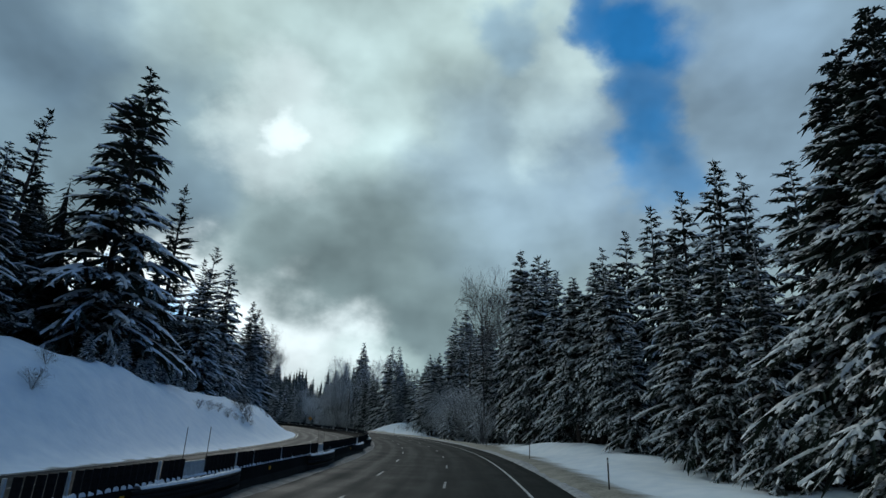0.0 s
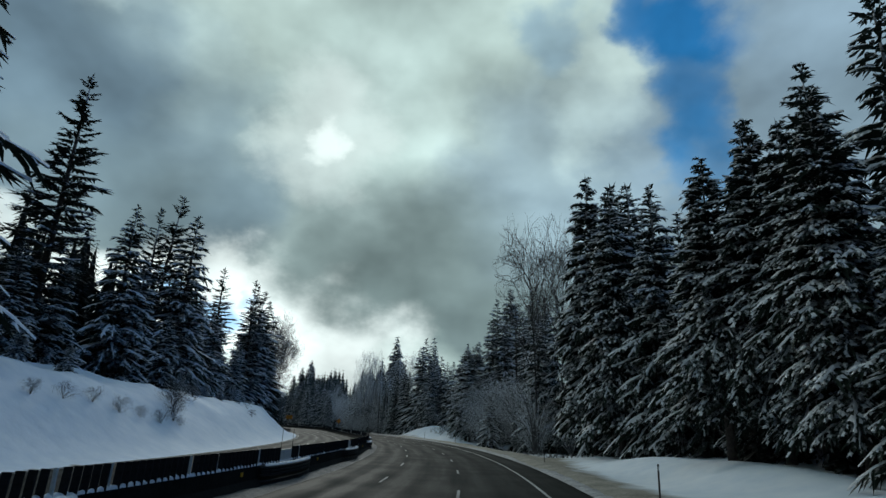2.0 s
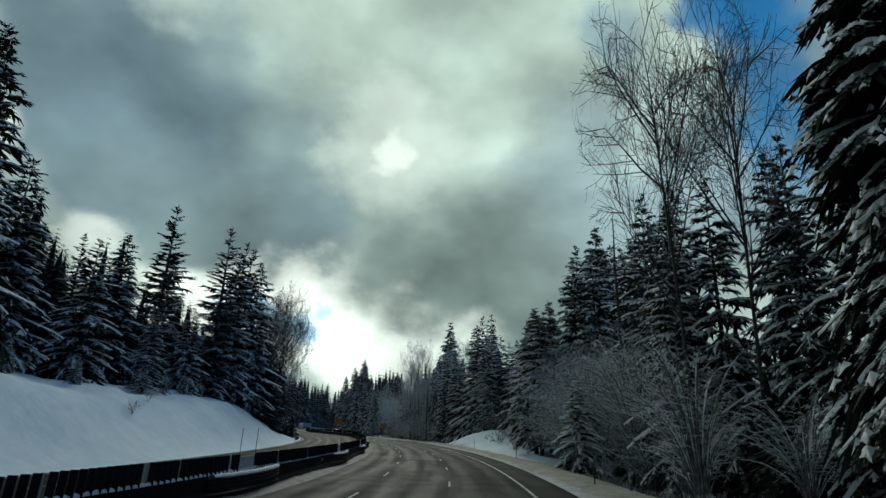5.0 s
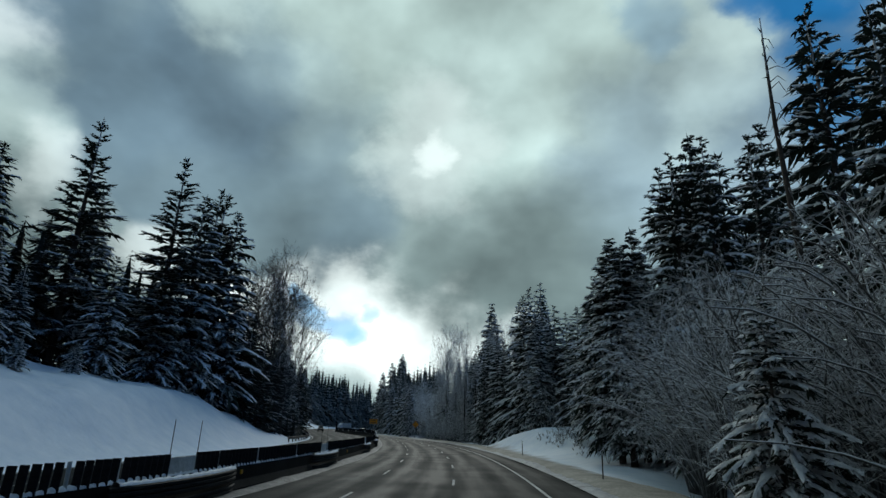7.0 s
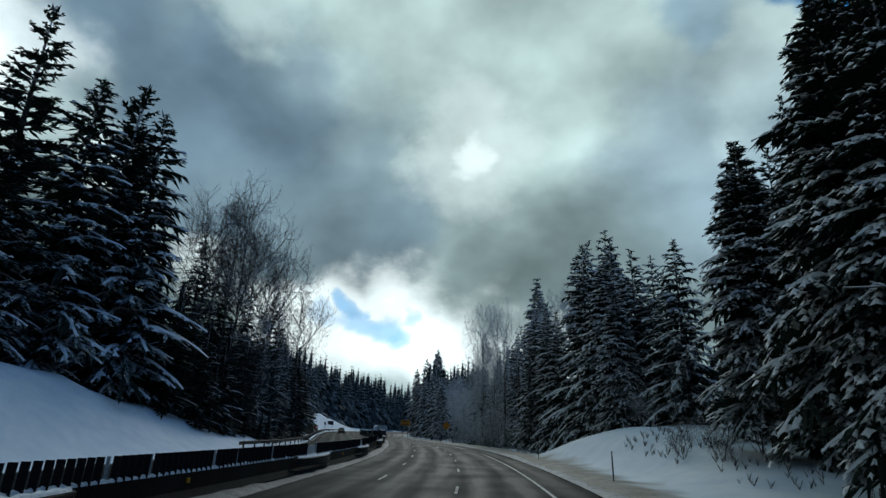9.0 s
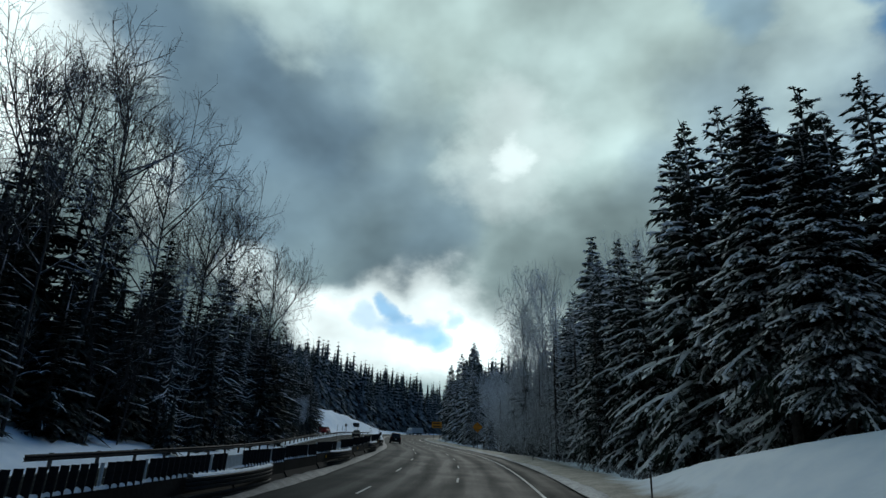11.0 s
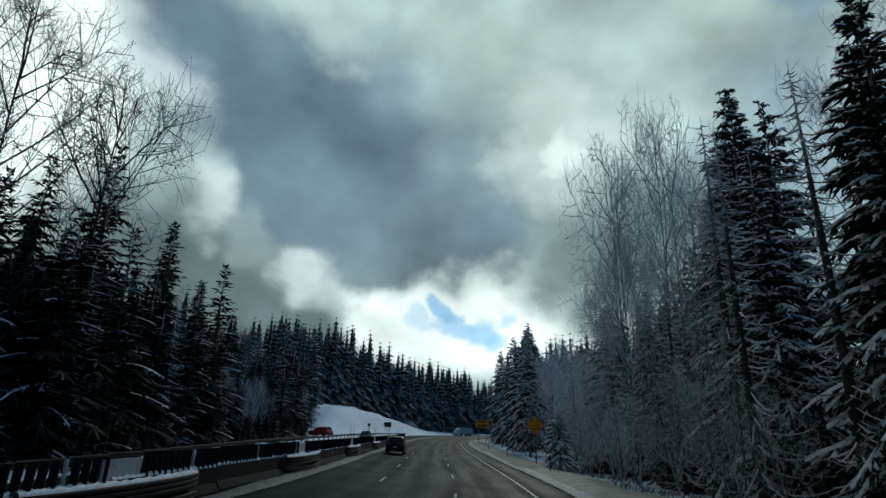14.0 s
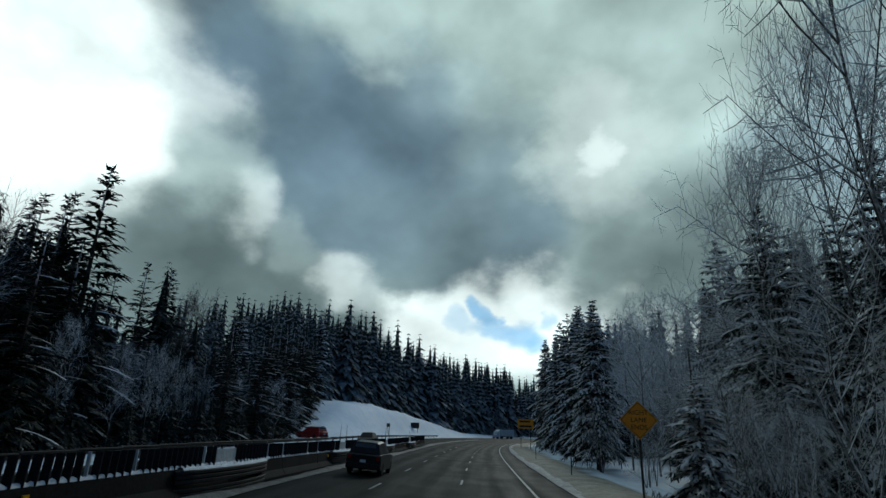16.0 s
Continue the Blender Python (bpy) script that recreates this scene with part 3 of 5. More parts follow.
                p = on(t)
                blades(p, way, across, ln, 4 if ln > 0.5 and lumps > 2 else 3, tw)
                if laden and rnd.random() < 0.55 + 0.45 * t:
                    for r in range(lumps if ln > 0.6 else lumps - 1 if ln > 0.4 else 1):
                        e = uni(0.0, 0.4) + 0.3 * r
                        lump(p + way * (ln * e) + across * (ln * uni(-0.12, 0.12)) - zed * (ln * tw * 0.7 * e * e), (way - zed * (tw * 0.8 * e)).normalized(), across,
                             (0.05 + 0.085 * ln) * uni(0.5, 1.4) * load, (0.045 + 0.055 * ln) * uni(0.5, 1.5) * load, (0.03 + 0.05 * ln) * load)
            if laden and L > 0.8:
                ridge(on, side, L)
            # flat needle card added below the bough, blocking light to darken the gaps
            o = len(nv)
            under = Vector((0, 0, 0.07 + 0.02 * L))
            nv.extend((on(0.02) - under, on(0.5) + side * (0.15 * L) - under, on(0.86) - under, on(0.5) - side * (0.15 * L) - under))
            nf.extend(((o, o + 1, o + 2), (o, o + 2, o + 3)))
    for k in range(9):
        a = 2.1 * k
        up = Vector((math.cos(a) * 0.7, math.sin(a) * 0.7, 0.5)).normalized()
        blades(Vector((lean, 0, tall * 0.985 - 0.16 * k)), up, Vector((-math.sin(a), math.cos(a), 0)), 0.14 + 0.05 * k, 2, 0.2)
    blades(Vector((lean, 0, tall * 0.965)), zed, Vector((1, 0, 0)), tall * 0.035, 2, 0.0)
    tv, tf = joined(trunk, (bv, bf))
    return (mesh_of("trunk", tv, tf, [BARK], True), mesh_of("needles", nv, nf, [mat or NEEDLES]), mesh_of("snow", sv, sf, [TREE_SNOW], True) if sv else None)


def fir(meshes, label):
    t = thing("fir_tree", label, "tree", "roadside firs")
    trunk, needles, snow_ = meshes
    part("trunk", trunk, t)
    tagged(part("foliage", needles, t, "dark green needles"), kind="stuff")
    if snow_:
        tagged(part("snow", snow_, t, "snow lying on the boughs"), kind="stuff")
    return t


NOMINAL = 25.0
LABELS = {
    "heavy": "tall dark green fir with heavy snow on its drooping boughs",
    "light": "tall dark fir with thin upswept boughs and little snow",
    "dark": "dense fir with little snow at the wood edge, needles darkened for shade",
    "young": "small young fir bowed under thick clumps of snow",
    "mid": "snow-dusted dark fir standing in the roadside wood",
}
FIR_KINDS = {
    "heavy": [fir_meshes(11 + i, NOMINAL, w, 44, 8, 9, 0.96, bt, 1.2, 0.06, load=1.2, lumps=3) for i, (w, bt) in enumerate(((5.0, 0.13), (4.5, 0.10), (5.4, 0.15)))],
    "light": [fir_meshes(31 + i, NOMINAL, w, 36, 7, 9, 0.22, 0.07, 0.85, 0.24, le, 0.80, 0.30, load=0.8, fan=0.62, lumps=3) for i, (w, le) in enumerate(((4.0, 0.0), (4.7, 0.9), (3.5, -0.5)))],
    "mid": [fir_meshes(51 + i, NOMINAL, w, 32, 7, 6, 0.95, 0.03, 1.15, 0.06, load=1.35) for i, w in enumerate((4.9, 5.4, 4.3))],
    "young": [fir_meshes(41 + i, NOMINAL, w, 25, 7, 7, 1.0, 0.03, 1.2, 0.05, full=0.8, load=2.4) for i, w in enumerate((6.5, 7.5, 6.0))],
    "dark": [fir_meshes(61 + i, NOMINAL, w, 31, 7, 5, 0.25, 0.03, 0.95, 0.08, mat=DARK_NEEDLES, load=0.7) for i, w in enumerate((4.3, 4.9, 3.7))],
}
pick = random.Random(5)


def plant_fir(kind, s, d, top, wide=1.0):
    x, y = (float(v) for v in at(s, d))
    z = float(height(s, d)) - 0.1
    k = (top - z) / NOMINAL
    t = fir(FIR_KINDS[kind][pick.randrange(3)], LABELS[kind])
    t.matrix_basis = pose(x, y, z, 0, 0, pick.random() * 360) @ Matrix.Diagonal((k * wide, k * wide, k, 1))
    return t


FIRS_LEFT_NEAR = [
    (36.0, -33.0, 21.2), (40.9, -35.0, 26.7), (56.4, -35.0, 39.6), (75.8, -36.1, 33.3), (85.6, -34.0, 23.4),
    (105.0, -39.0, 29.7), (107.0, -34.7, 29.6), (109.7, -39.1, 33.7), (114.8, -36.0, 23.1), (126.5, -37.0, 20.2),
    (141.9, -39.7, 24.8), (152.9, -38.5, 33.1), (157.0, -39.1, 26.4), (161.2, -32.6, 32.7),
    (167.7, -32.0, 30.3), (172.7, -32.1, 32.7), (174.2, -29.5, 30.6), (175.1, -33.3, 34.3),
]
FIRS_LEFT_FAR = [
    (194.7, -30.0, 24.1), (218.3, -26.0, 17.7), (222.4, -28.0, 22.3), (230.6, -27.0, 19.0), (251.7, -29.0, 22.5),
    (253.2, -30.0, 22.4), (257.4, -28.1, 16.0), (262.0, -29.7, 18.4), (262.9, -27.7, 21.2), (263.1, -30.1, 19.1),
    (269.5, -30.2, 15.2), (275.1, -31.2, 17.3), (282.8, -33.3, 18.8), (318.4, -41.0, 20.7), (344.3, -42.1, 25.4),
    (345.8, -36.2, 27.9),
]
FIRS_RIGHT_NEAR = [
    (14.2, 11.0, 14.7), (19.7, 14.0, 17.4), (31.7, 19.0, 18.9), (38.9, 20.0, 21.7), (40.1, 18.7, 23.3),
    (44.6, 18.0, 22.6), (53.2, 19.0, 24.9), (57.6, 18.0, 23.8), (64.5, 17.9, 24.2), (74.3, 15.2, 23.2),
    (79.0, 13.3, 25.3), (83.7, 17.0, 28.4), (85.3, 17.0, 26.7), (87.3, 13.8, 30.9), (117.3, 9.0, 7.0),
]
FIRS_RIGHT_MID = [
    (121.2, 18.0, 22.2), (122.5, 20.0, 25.0), (127.9, 20.0, 28.1), (138.6, 18.0, 25.4),
    (139.1, 22.0, 26.1), (140.1, 16.0, 24.4), (140.5, 24.0, 27.9), (141.9, 12.0, 17.0), (144.5, 12.0, 18.6),
    (144.9, 14.1, 19.7), (149.4, 25.2, 30.0), (153.6, 24.7, 34.6), (153.9, 16.0, 20.4), (155.5, 14.0, 18.4),
    (158.2, 23.2, 32.9), (162.0, 17.3, 22.3), (164.4, 21.1, 23.2), (173.6, 17.5, 19.1),
]
FIRS_RIGHT_FAR = [
    (178.0, 13.4, 15.5), (180.1, 18.0, 19.7), (182.4, 13.8, 19.4), (183.8, 17.4, 21.5), (186.8, 16.2, 24.0),
    (193.4, 15.0, 25.3), (196.1, 19.0, 28.7), (198.9, 16.0, 25.7), (203.1, 19.0, 29.3),
    (206.4, 11.0, 16.4), (211.3, 13.0, 18.9), (221.5, 18.0, 23.6), (223.8, 20.0, 24.6), (236.1, 22.0, 27.7),
    (246.7, 25.7, 36.4), (250.6, 8.5, 5.6), (258.3, 15.9, 16.0), (273.9, 19.8, 19.4), (386.8, 22.9, 36.4),
    (393.1, 23.3, 39.3), (394.7, 18.3, 35.0), (396.8, 14.0, 30.0),
]
BARE_LEFT = [
    (55.3, -40.0, 22.9), (185.3, -27.6, 28.0), (185.4, -25.0, 26.5), (191.6, -26.0, 31.5), (201.0, -27.0, 31.5),
    (207.6, -25.5, 28.5), (229.7, -30.1, 32.6), (232.3, -24.4, 29.0), (257.4, -30.1, 17.2), (289.8, -33.4, 19.9),
]
BARE_RIGHT = [
    (102.3, 15.0, 31.6), (105.4, 13.0, 33.3), (217.8, 19.0, 27.2), (218.1, 21.0, 27.8), (226.8, 20.0, 25.5),
    (228.2, 12.0, 18.1), (235.5, 13.0, 27.6), (244.5, 13.0, 30.5), (238.0, 11.0, 23.3), (239.0, 15.5, 29.6), (248.3, 14.0, 23.4),
    (249.6, 16.0, 22.9), (253.3, 13.0, 18.4), (260.8, 17.6, 23.3), (278.3, 15.7, 16.5), (298.3, 17.5, 20.3),
]

for i, (s, d, top) in enumerate(FIRS_LEFT_NEAR):
    plant_fir("light" if i % 2 else "mid", s, d, top, 1.2 + 0.2 * pick.random())
for s, d, top in FIRS_LEFT_FAR:
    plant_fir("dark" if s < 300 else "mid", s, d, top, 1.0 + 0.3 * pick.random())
SLIM = {206.4: ("light", 0.75), 211.3: ("light", 0.75), 221.5: ("dark", 0.8), 223.8: ("dark", 0.8)}
for s, d, top in FIRS_RIGHT_NEAR + FIRS_RIGHT_MID + FIRS_RIGHT_FAR:
    if s in SLIM:
        plant_fir(SLIM[s][0], s, d, top, SLIM[s][1])
        continue
    plant_fir("young" if top < 8 else "heavy" if d < 15 or top > 33 else "mid", s, d, top, 0.95 + 0.15 * pick.random() + (0.25 if top < 20 else 0))


def bare_meshes(seed, tall, spread, counts, mat, stem=0.009, start=0.35, reach=0.34, forks=1, crown=0.22):
    """A leafless broadleaf tree: an upright stem, ascending limbs and a rounded crown of fine twigs."""
    rnd = random.Random(seed)
    limbs, twigs = [], []
    last = len(counts)

    def grow(p, way, length, radius, level):
        segs = 4 if level == 0 else 3 if level == 1 else 2 if level < last else 1
        pts, rad = [p.copy()], [radius]
        bend = (0.05, 0.10, 0.13, 0.16)[min(level, 3)]
        for i in range(segs):
            way = (way + Vector((rnd.uniform(-1, 1), rnd.uniform(-1, 1), rnd.uniform(-0.6, 0.6))) * bend + Vector((0, 0, (0.03, 0.07, 0.05, 0.04)[min(level, 3)]))).normalized()
            pts.append(pts[-1] + way * length / segs)
            rad.append(radius * (1 - 0.8 * (i + 1) / segs) + 0.009)
        (limbs if level < 2 else twigs).append(tube(pts, rad, 6 if level == 0 else 4 if level == 1 else 3, False))
        if level >= last:
            return
        n = counts[level]
        for k in range(n):
            u = (k + rnd.random()) / n
            t = start + (0.98 - start) * u if level == 0 else 0.22 + 0.76 * u
            q = min(int(t * segs), segs - 1)
            p2 = pts[q].lerp(pts[q + 1], t * segs - q)
            way2 = (pts[q + 1] - pts[q]).normalized()
            side = way2.cross(Vector((rnd.uniform(-1, 1), rnd.uniform(-1, 1), rnd.uniform(-0.5, 0.5)))).normalized()
            ang = spread * rnd.uniform(0.65, 1.25)
            way3 = (way2 * math.cos(ang) + side * math.sin(ang)).normalized()
            ln = tall * reach * (0.30 + 0.75 * math.sin(math.pi * (0.22 + 0.72 * u))) if level == 0 else length * (0.62 - 0.22 * u)
            grow(p2, way3, ln * rnd.uniform(0.75, 1.2), radius * (0.45 if level == 0 else 0.48), level + 1)

    for j in range(forks):
        a = rnd.random() * 6.28
        tilt = 0.03 if forks == 1 else 0.28
        grow(Vector((0, 0, -0.4)), Vector((tilt * math.cos(a), tilt * math.sin(a), 1)).normalized(), tall * (0.93 - 0.12 * (j > 0)), tall * stem, 0)
    lv, lf = joined(*limbs)
    tv, tf = joined(*twigs)
    k = tall / max(p[2] for p in tv + lv)
    wide = crown * tall / float(np.percentile([math.hypot(p[0], p[1]) for p in tv], 96))

    def fit(p):
        r = math.hypot(p[0], p[1]) * wide
        q = wide * min(1.0, 1.2 * crown * tall / max(r, 1e-6))
        return (p[0] * q, p[1] * q, p[2] * k)

    return mesh_of("limbs", [fit(p) for p in lv], lf, [DARK_TWIG if mat == TWIG else DARK_FROST if mat == FROST else mat], True), mesh_of("twigs", [fit(p) for p in tv], tf, [mat])


BARE_KINDS = [bare_meshes(71 + i, NOMINAL, sp, (16, 8, 6, 2), TWIG, 0.0085, 0.40, 0.36, 1, 0.20) for i, sp in enumerate((0.92, 0.84, 1.0))]
FROST_KINDS = [bare_meshes(81 + i, NOMINAL, sp, (16, 7, 5, 2), FROST, 0.0075, 0.30, 0.36, 1, 0.22) for i, sp in enumerate((0.92, 1.05))]
DARK_SHRUBS = [bare_meshes(95 + i, NOMINAL, sp, (8, 5, 4), DARK_TWIG, 0.007, 0.15, 0.36, 2, 0.2) for i, sp in enumerate((0.55, 0.7))]
SAPLINGS = [bare_meshes(98, NOMINAL, 0.6, (9, 5, 4), DARK_FROST, 0.009, 0.12, 0.34, 2, 0.2)]
BUSHES = [bare_meshes(101 + i, NOMINAL, sp, (8, 6, 4), DARK_TWIG, 0.010, 0.05, 0.50, 4, 0.40) for i, sp in enumerate((0.85, 1.05))]
SHRUB_KINDS = [bare_meshes(91 + i, NOMINAL, sp, (8, 5, 4), FROST, 0.008, 0.08, 0.46, 3, 0.34) for i, sp in enumerate((0.85, 1.05, 0.7))]


def arching_meshes(seed, tall, wide):
    """A thicket of long stems that rise, arch outwards and hang under their snow."""
    rnd = random.Random(seed)
    stems, twigs = [], []
    for k in range(36):
        a = rnd.random() * 6.283
        h = tall * rnd.uniform(0.35, 1.0)
        L = wide * rnd.uniform(0.5, 1.15) * (1.25 - 0.5 * h / tall)
        out, side = Vector((math.cos(a), math.sin(a), 0)), Vector((-math.sin(a), math.cos(a), 0))
        sway = rnd.uniform(-0.25, 0.25) * L

        def on(t):
            return out * (0.4 + L * t ** 1.5) + side * (sway * t * t) + Vector((0, 0, -0.4 + h * (1.75 * t - 0.9 * t * t)))

        r = rnd.uniform(0.09, 0.17)
        stems.append(tube([on(i / 7) for i in range(8)], [r * (1 - i / 8) + 0.03 for i in range(8)], 4, False))
        for j in range(14):
            t = 0.3 + 0.05 * j
            p = on(t)
            sgn = 1 if j % 2 else -1
            ln = (1.15 - t) * tall * rnd.uniform(0.1, 0.24)
            m = p + (out * 0.5 + side * sgn * rnd.uniform(0.3, 1.0) + Vector((0, 0, rnd.uniform(0.0, 0.6)))) * (ln * 0.55)
            q = m + (out * 0.6 + side * sgn * rnd.uniform(0.2, 0.9) + Vector((0, 0, rnd.uniform(-0.6, 0.2)))) * (ln * 0.5)
            twigs.append(tube([p, m, q], [0.05, 0.04, 0.018], 3, False))
            for _ in range(1):
                e = m + Vector((rnd.uniform(-1, 1), rnd.uniform(-1, 1), rnd.uniform(-0.5, 0.6))) * (ln * 0.45)
                twigs.append(tube([m, e], [0.03, 0.014], 3, False))
    return mesh_of("limbs", *joined(*stems), [DARK_FROST], True), mesh_of("twigs", *joined(*twigs), [FROST])


ARCHING = [arching_meshes(21 + i, NOMINAL, w) for i, w in enumerate((15.0, 12.0, 18.0))]


def plant_bare(kinds, s, d, top, label, wide=1.0, name="bare_tree", group="leafless trees"):
    x, y = (float(v) for v in at(s, d))
    z = float(height(s, d)) - 0.1
    k = (top - z) / NOMINAL
    t = thing(name, label, "tree" if name == "bare_tree" else "shrub", group)
    limbs, twigs = kinds[pick.randrange(len(kinds))]
    part("trunk", limbs, t)
    tagged(part("crown", twigs, t, "fine leafless twigs"), kind="stuff")
    t.matrix_basis = pose(x, y, z, 0, 0, pick.random() * 360) @ Matrix.Diagonal((k * wide, k * wide, k, 1))
    return t


for s, d, top in BARE_LEFT + BARE_RIGHT:
    plant_bare(BARE_KINDS if d < 0 or s < 150 else FROST_KINDS, s, d, top, "tall leafless tree with fine snow-dusted twigs", 1.05 if d < 0 else 0.8 if s < 150 else 0.68 if s < 256 else 1.05)
for k in range(9):
    plant_bare(FROST_KINDS, 262 + 5 * k, 11.5 + 6 * pick.random(), 11 + 6 * pick.random(), "round frosted leafless tree beside the road", 1.5)
# frosted thickets between the firs on the outer side of the curve
for k in range(44):
    s = 98 + 4.9 * k + 3 * pick.random()
    if 135 < s < 205 and k % 3:
        continue
    plant_bare(ARCHING if s < 140 else SHRUB_KINDS, s, 10.5 + 6 * pick.random(), (4.5 + 6.5 * pick.random()) * (1.0 if s < 140 else 0.62), "frosted leafless shrub among the roadside firs", 1.0 if s < 140 else 1.2, "bare_shrub", "roadside thicket")
for k in range(30):
    plant_bare(DARK_SHRUBS if k % 3 else SAPLINGS, 188 + 3.5 * k, -24.0 - 5 * pick.random(), 6 + 8 * pick.random(), "slender leafless sapling at the edge of the wood", 1.2, "bare_shrub", "wood edge thicket")

for k in range(11):
    plant_bare(ARCHING, 111 + 2.4 * k, 12.0 + 2.5 * pick.random(), 9.5 + 4.5 * pick.random(), "frosted leafless shrub among the roadside firs", 0.65, "bare_shrub", "roadside thicket")

for s, d, top in ((117.0, 12.6, 12.0), (121.5, 12.0, 11.5), (125.5, 11.6, 11.6), (129.0, 12.0, 12.4), (132.5, 12.4, 12.8), (135.5, 13.2, 13.4)):
    plant_bare(SHRUB_KINDS, s, d, top, "spreading frosted leafless tree at the edge of the firs", 1.15)

for k in range(12):
    plant_bare(FROST_KINDS, 258 + 3.6 * k, -22.9 - 2.0 * pick.random(), 6.0 + 4.0 * pick.random(), "slender frosted sapling at the edge of the dark wood", 0.8, "bare_shrub", "wood edge thicket")
for k in range(17):
    plant_bare(SHRUB_KINDS, 222 + 2.3 * k, 9.8 + 3.0 * pick.random(), 3.5 + 4.5 * pick.random(), "frosted leafless shrub among the roadside firs", 1.2, "bare_shrub", "roadside thicket")


def snag(s, d, top):
    """A dead standing trunk with broken stubs."""
    x, y = (float(v) for v in at(s, d))
    z = float(height(s, d)) - 0.3
    rnd = random.Random(4)
    h = top - z
    t = thing("dead_tree", "bare grey dead trunk with short broken stubs", "tree")
    part("trunk", mesh_of("trunk", *tube([(0, 0, 0), (0.1, 0, h * 0.4), (-0.05, 0.1, h * 0.75), (0.05, 0, h)], [0.24, 0.18, 0.11, 0.03], 8), [BARK], True), t)
    for k in range(44):
        zz = h * (0.3 + 0.68 * k / 44)
        a, ln = rnd.random() * 6.28, rnd.uniform(0.7, 2.4) * (1.15 - k / 48)
        mid = (0.6 * ln * math.cos(a), 0.6 * ln * math.sin(a), zz + rnd.uniform(-0.2, 0.3))
        tip = (ln * math.cos(a + 0.2), ln * math.sin(a + 0.2), zz + rnd.uniform(-0.9, 0.0))
        part("stub", mesh_of("stub", *tube([(0, 0, zz), mid, tip], [0.04, 0.028, 0.012], 4), [TWIG]), t)
    t.matrix_basis = pose(x, y, z)


snag(126.1, 16.0, 25.6)
# tall firs at the corner of the outer wood, and dark ones behind the half-bare firs
for s, d, top in ((60.5, 13.0, 19.0), (58.0, 14.6, 20.2), (55.5, 14.8, 18.6), (52.5, 14.5, 18.2), (69.8, 16.0, 18.2), (77.4, 19.0, 22.7), (73.6, 15.0, 23.6), (80.0, 15.6, 25.6), (88.0, 17.0, 30.4)):
    plant_fir("heavy" if d < 15 else "mid", s, d, top, 1.12)
for s, d, top in ((283.3, 11.0, 16.1), (290.0, 12.0, 17.0), (300.0, 12.5, 19.0), (316.0, 13.0, 21.5), (335.0, 13.0, 21.0), (370.0, 13.0, 22.4), (350.0, 14.0, 20.0)):
    plant_fir("heavy" if s < 300 else "mid", s, d, top, 1.0)
for s, d, top in ((225.5, 14.0, 17.5), (229.5, 15.5, 20.0), (219.0, 15.0, 19.0), (214.0, 15.5, 18.0), (209.0, 16.0, 19.0), (234.0, 16.0, 15.0), (240.0, 17.0, 17.0), (246.0, 18.5, 16.0)):
    plant_fir("mid", s, d, top, 1.05)
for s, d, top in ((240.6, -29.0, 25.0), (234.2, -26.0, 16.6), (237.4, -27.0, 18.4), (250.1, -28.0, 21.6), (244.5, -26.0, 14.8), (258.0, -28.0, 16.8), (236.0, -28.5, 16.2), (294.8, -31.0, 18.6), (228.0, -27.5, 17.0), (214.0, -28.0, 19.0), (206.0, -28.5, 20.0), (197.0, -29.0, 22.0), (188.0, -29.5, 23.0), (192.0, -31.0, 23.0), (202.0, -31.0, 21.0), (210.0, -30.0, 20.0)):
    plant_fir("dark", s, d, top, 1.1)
for s, d, top in ((189.5, 17.5, 22.0), (186.0, 17.0, 20.0), (193.0, 18.5, 24.0), (181.0, 16.5, 18.0), (176.5, 17.5, 17.0)):
    plant_fir("mid", s, d, top, 1.2)
plant_fir("light", 267.8, -30.0, 16.0, 0.5)
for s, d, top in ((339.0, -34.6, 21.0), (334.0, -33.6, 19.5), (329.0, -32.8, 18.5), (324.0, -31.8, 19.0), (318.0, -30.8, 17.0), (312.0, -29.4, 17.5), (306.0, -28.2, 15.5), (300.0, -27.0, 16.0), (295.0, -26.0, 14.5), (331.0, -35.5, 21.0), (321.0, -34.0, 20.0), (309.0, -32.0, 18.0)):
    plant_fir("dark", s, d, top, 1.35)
for s, d, top in ((204.2, 13.0, 19.6), (201.1, 13.5, 18.4), (207.8, 14.0, 21.0), (212.1, 13.5, 20.0), (217.5, 14.5, 20.4)):
    plant_fir("mid", s, d, top, 0.95)
for s, d, top in ((229.7, 14.5, 18.0), (233.5, 17.5, 22.5), (238.0, 18.0, 20.6), (250.0, 17.0, 16.0), (255.5, 18.5, 15.0), (111.9, 15.0, 19.6), (117.2, 18.0, 24.0), (110.5, 17.5, 21.5), (103.0, 18.5, 21.0), (99.0, 19.5, 22.0), (107.0, 20.0, 22.0)):
    plant_fir("mid", s, d, top, 1.0)
# more firs that close the front of the wood
for k in range(15):
    plant_fir("mid", 17 + 5.3 * k + 2 * pick.random(), 14.5 + 4 * pick.random(), 12 + 6 * pick.random(), 1.15)
for k in range(14):
    s = 60 + 9.2 * k
    plant_fir("mid", s, -31.5 - 5 * pick.random(), float(height(s, -35)) + 8 + 6 * pick.random(), 1.45)
for k in range(34):
    s = 178 + 4.7 * k + 2 * pick.random()
    d, h = -23.4 - 5 * pick.random(), pick.random()
    if s < 292:
        plant_fir("dark", s, d, 10 + 6 * h if s < 262 else 8 + 4.5 * h, 1.45)


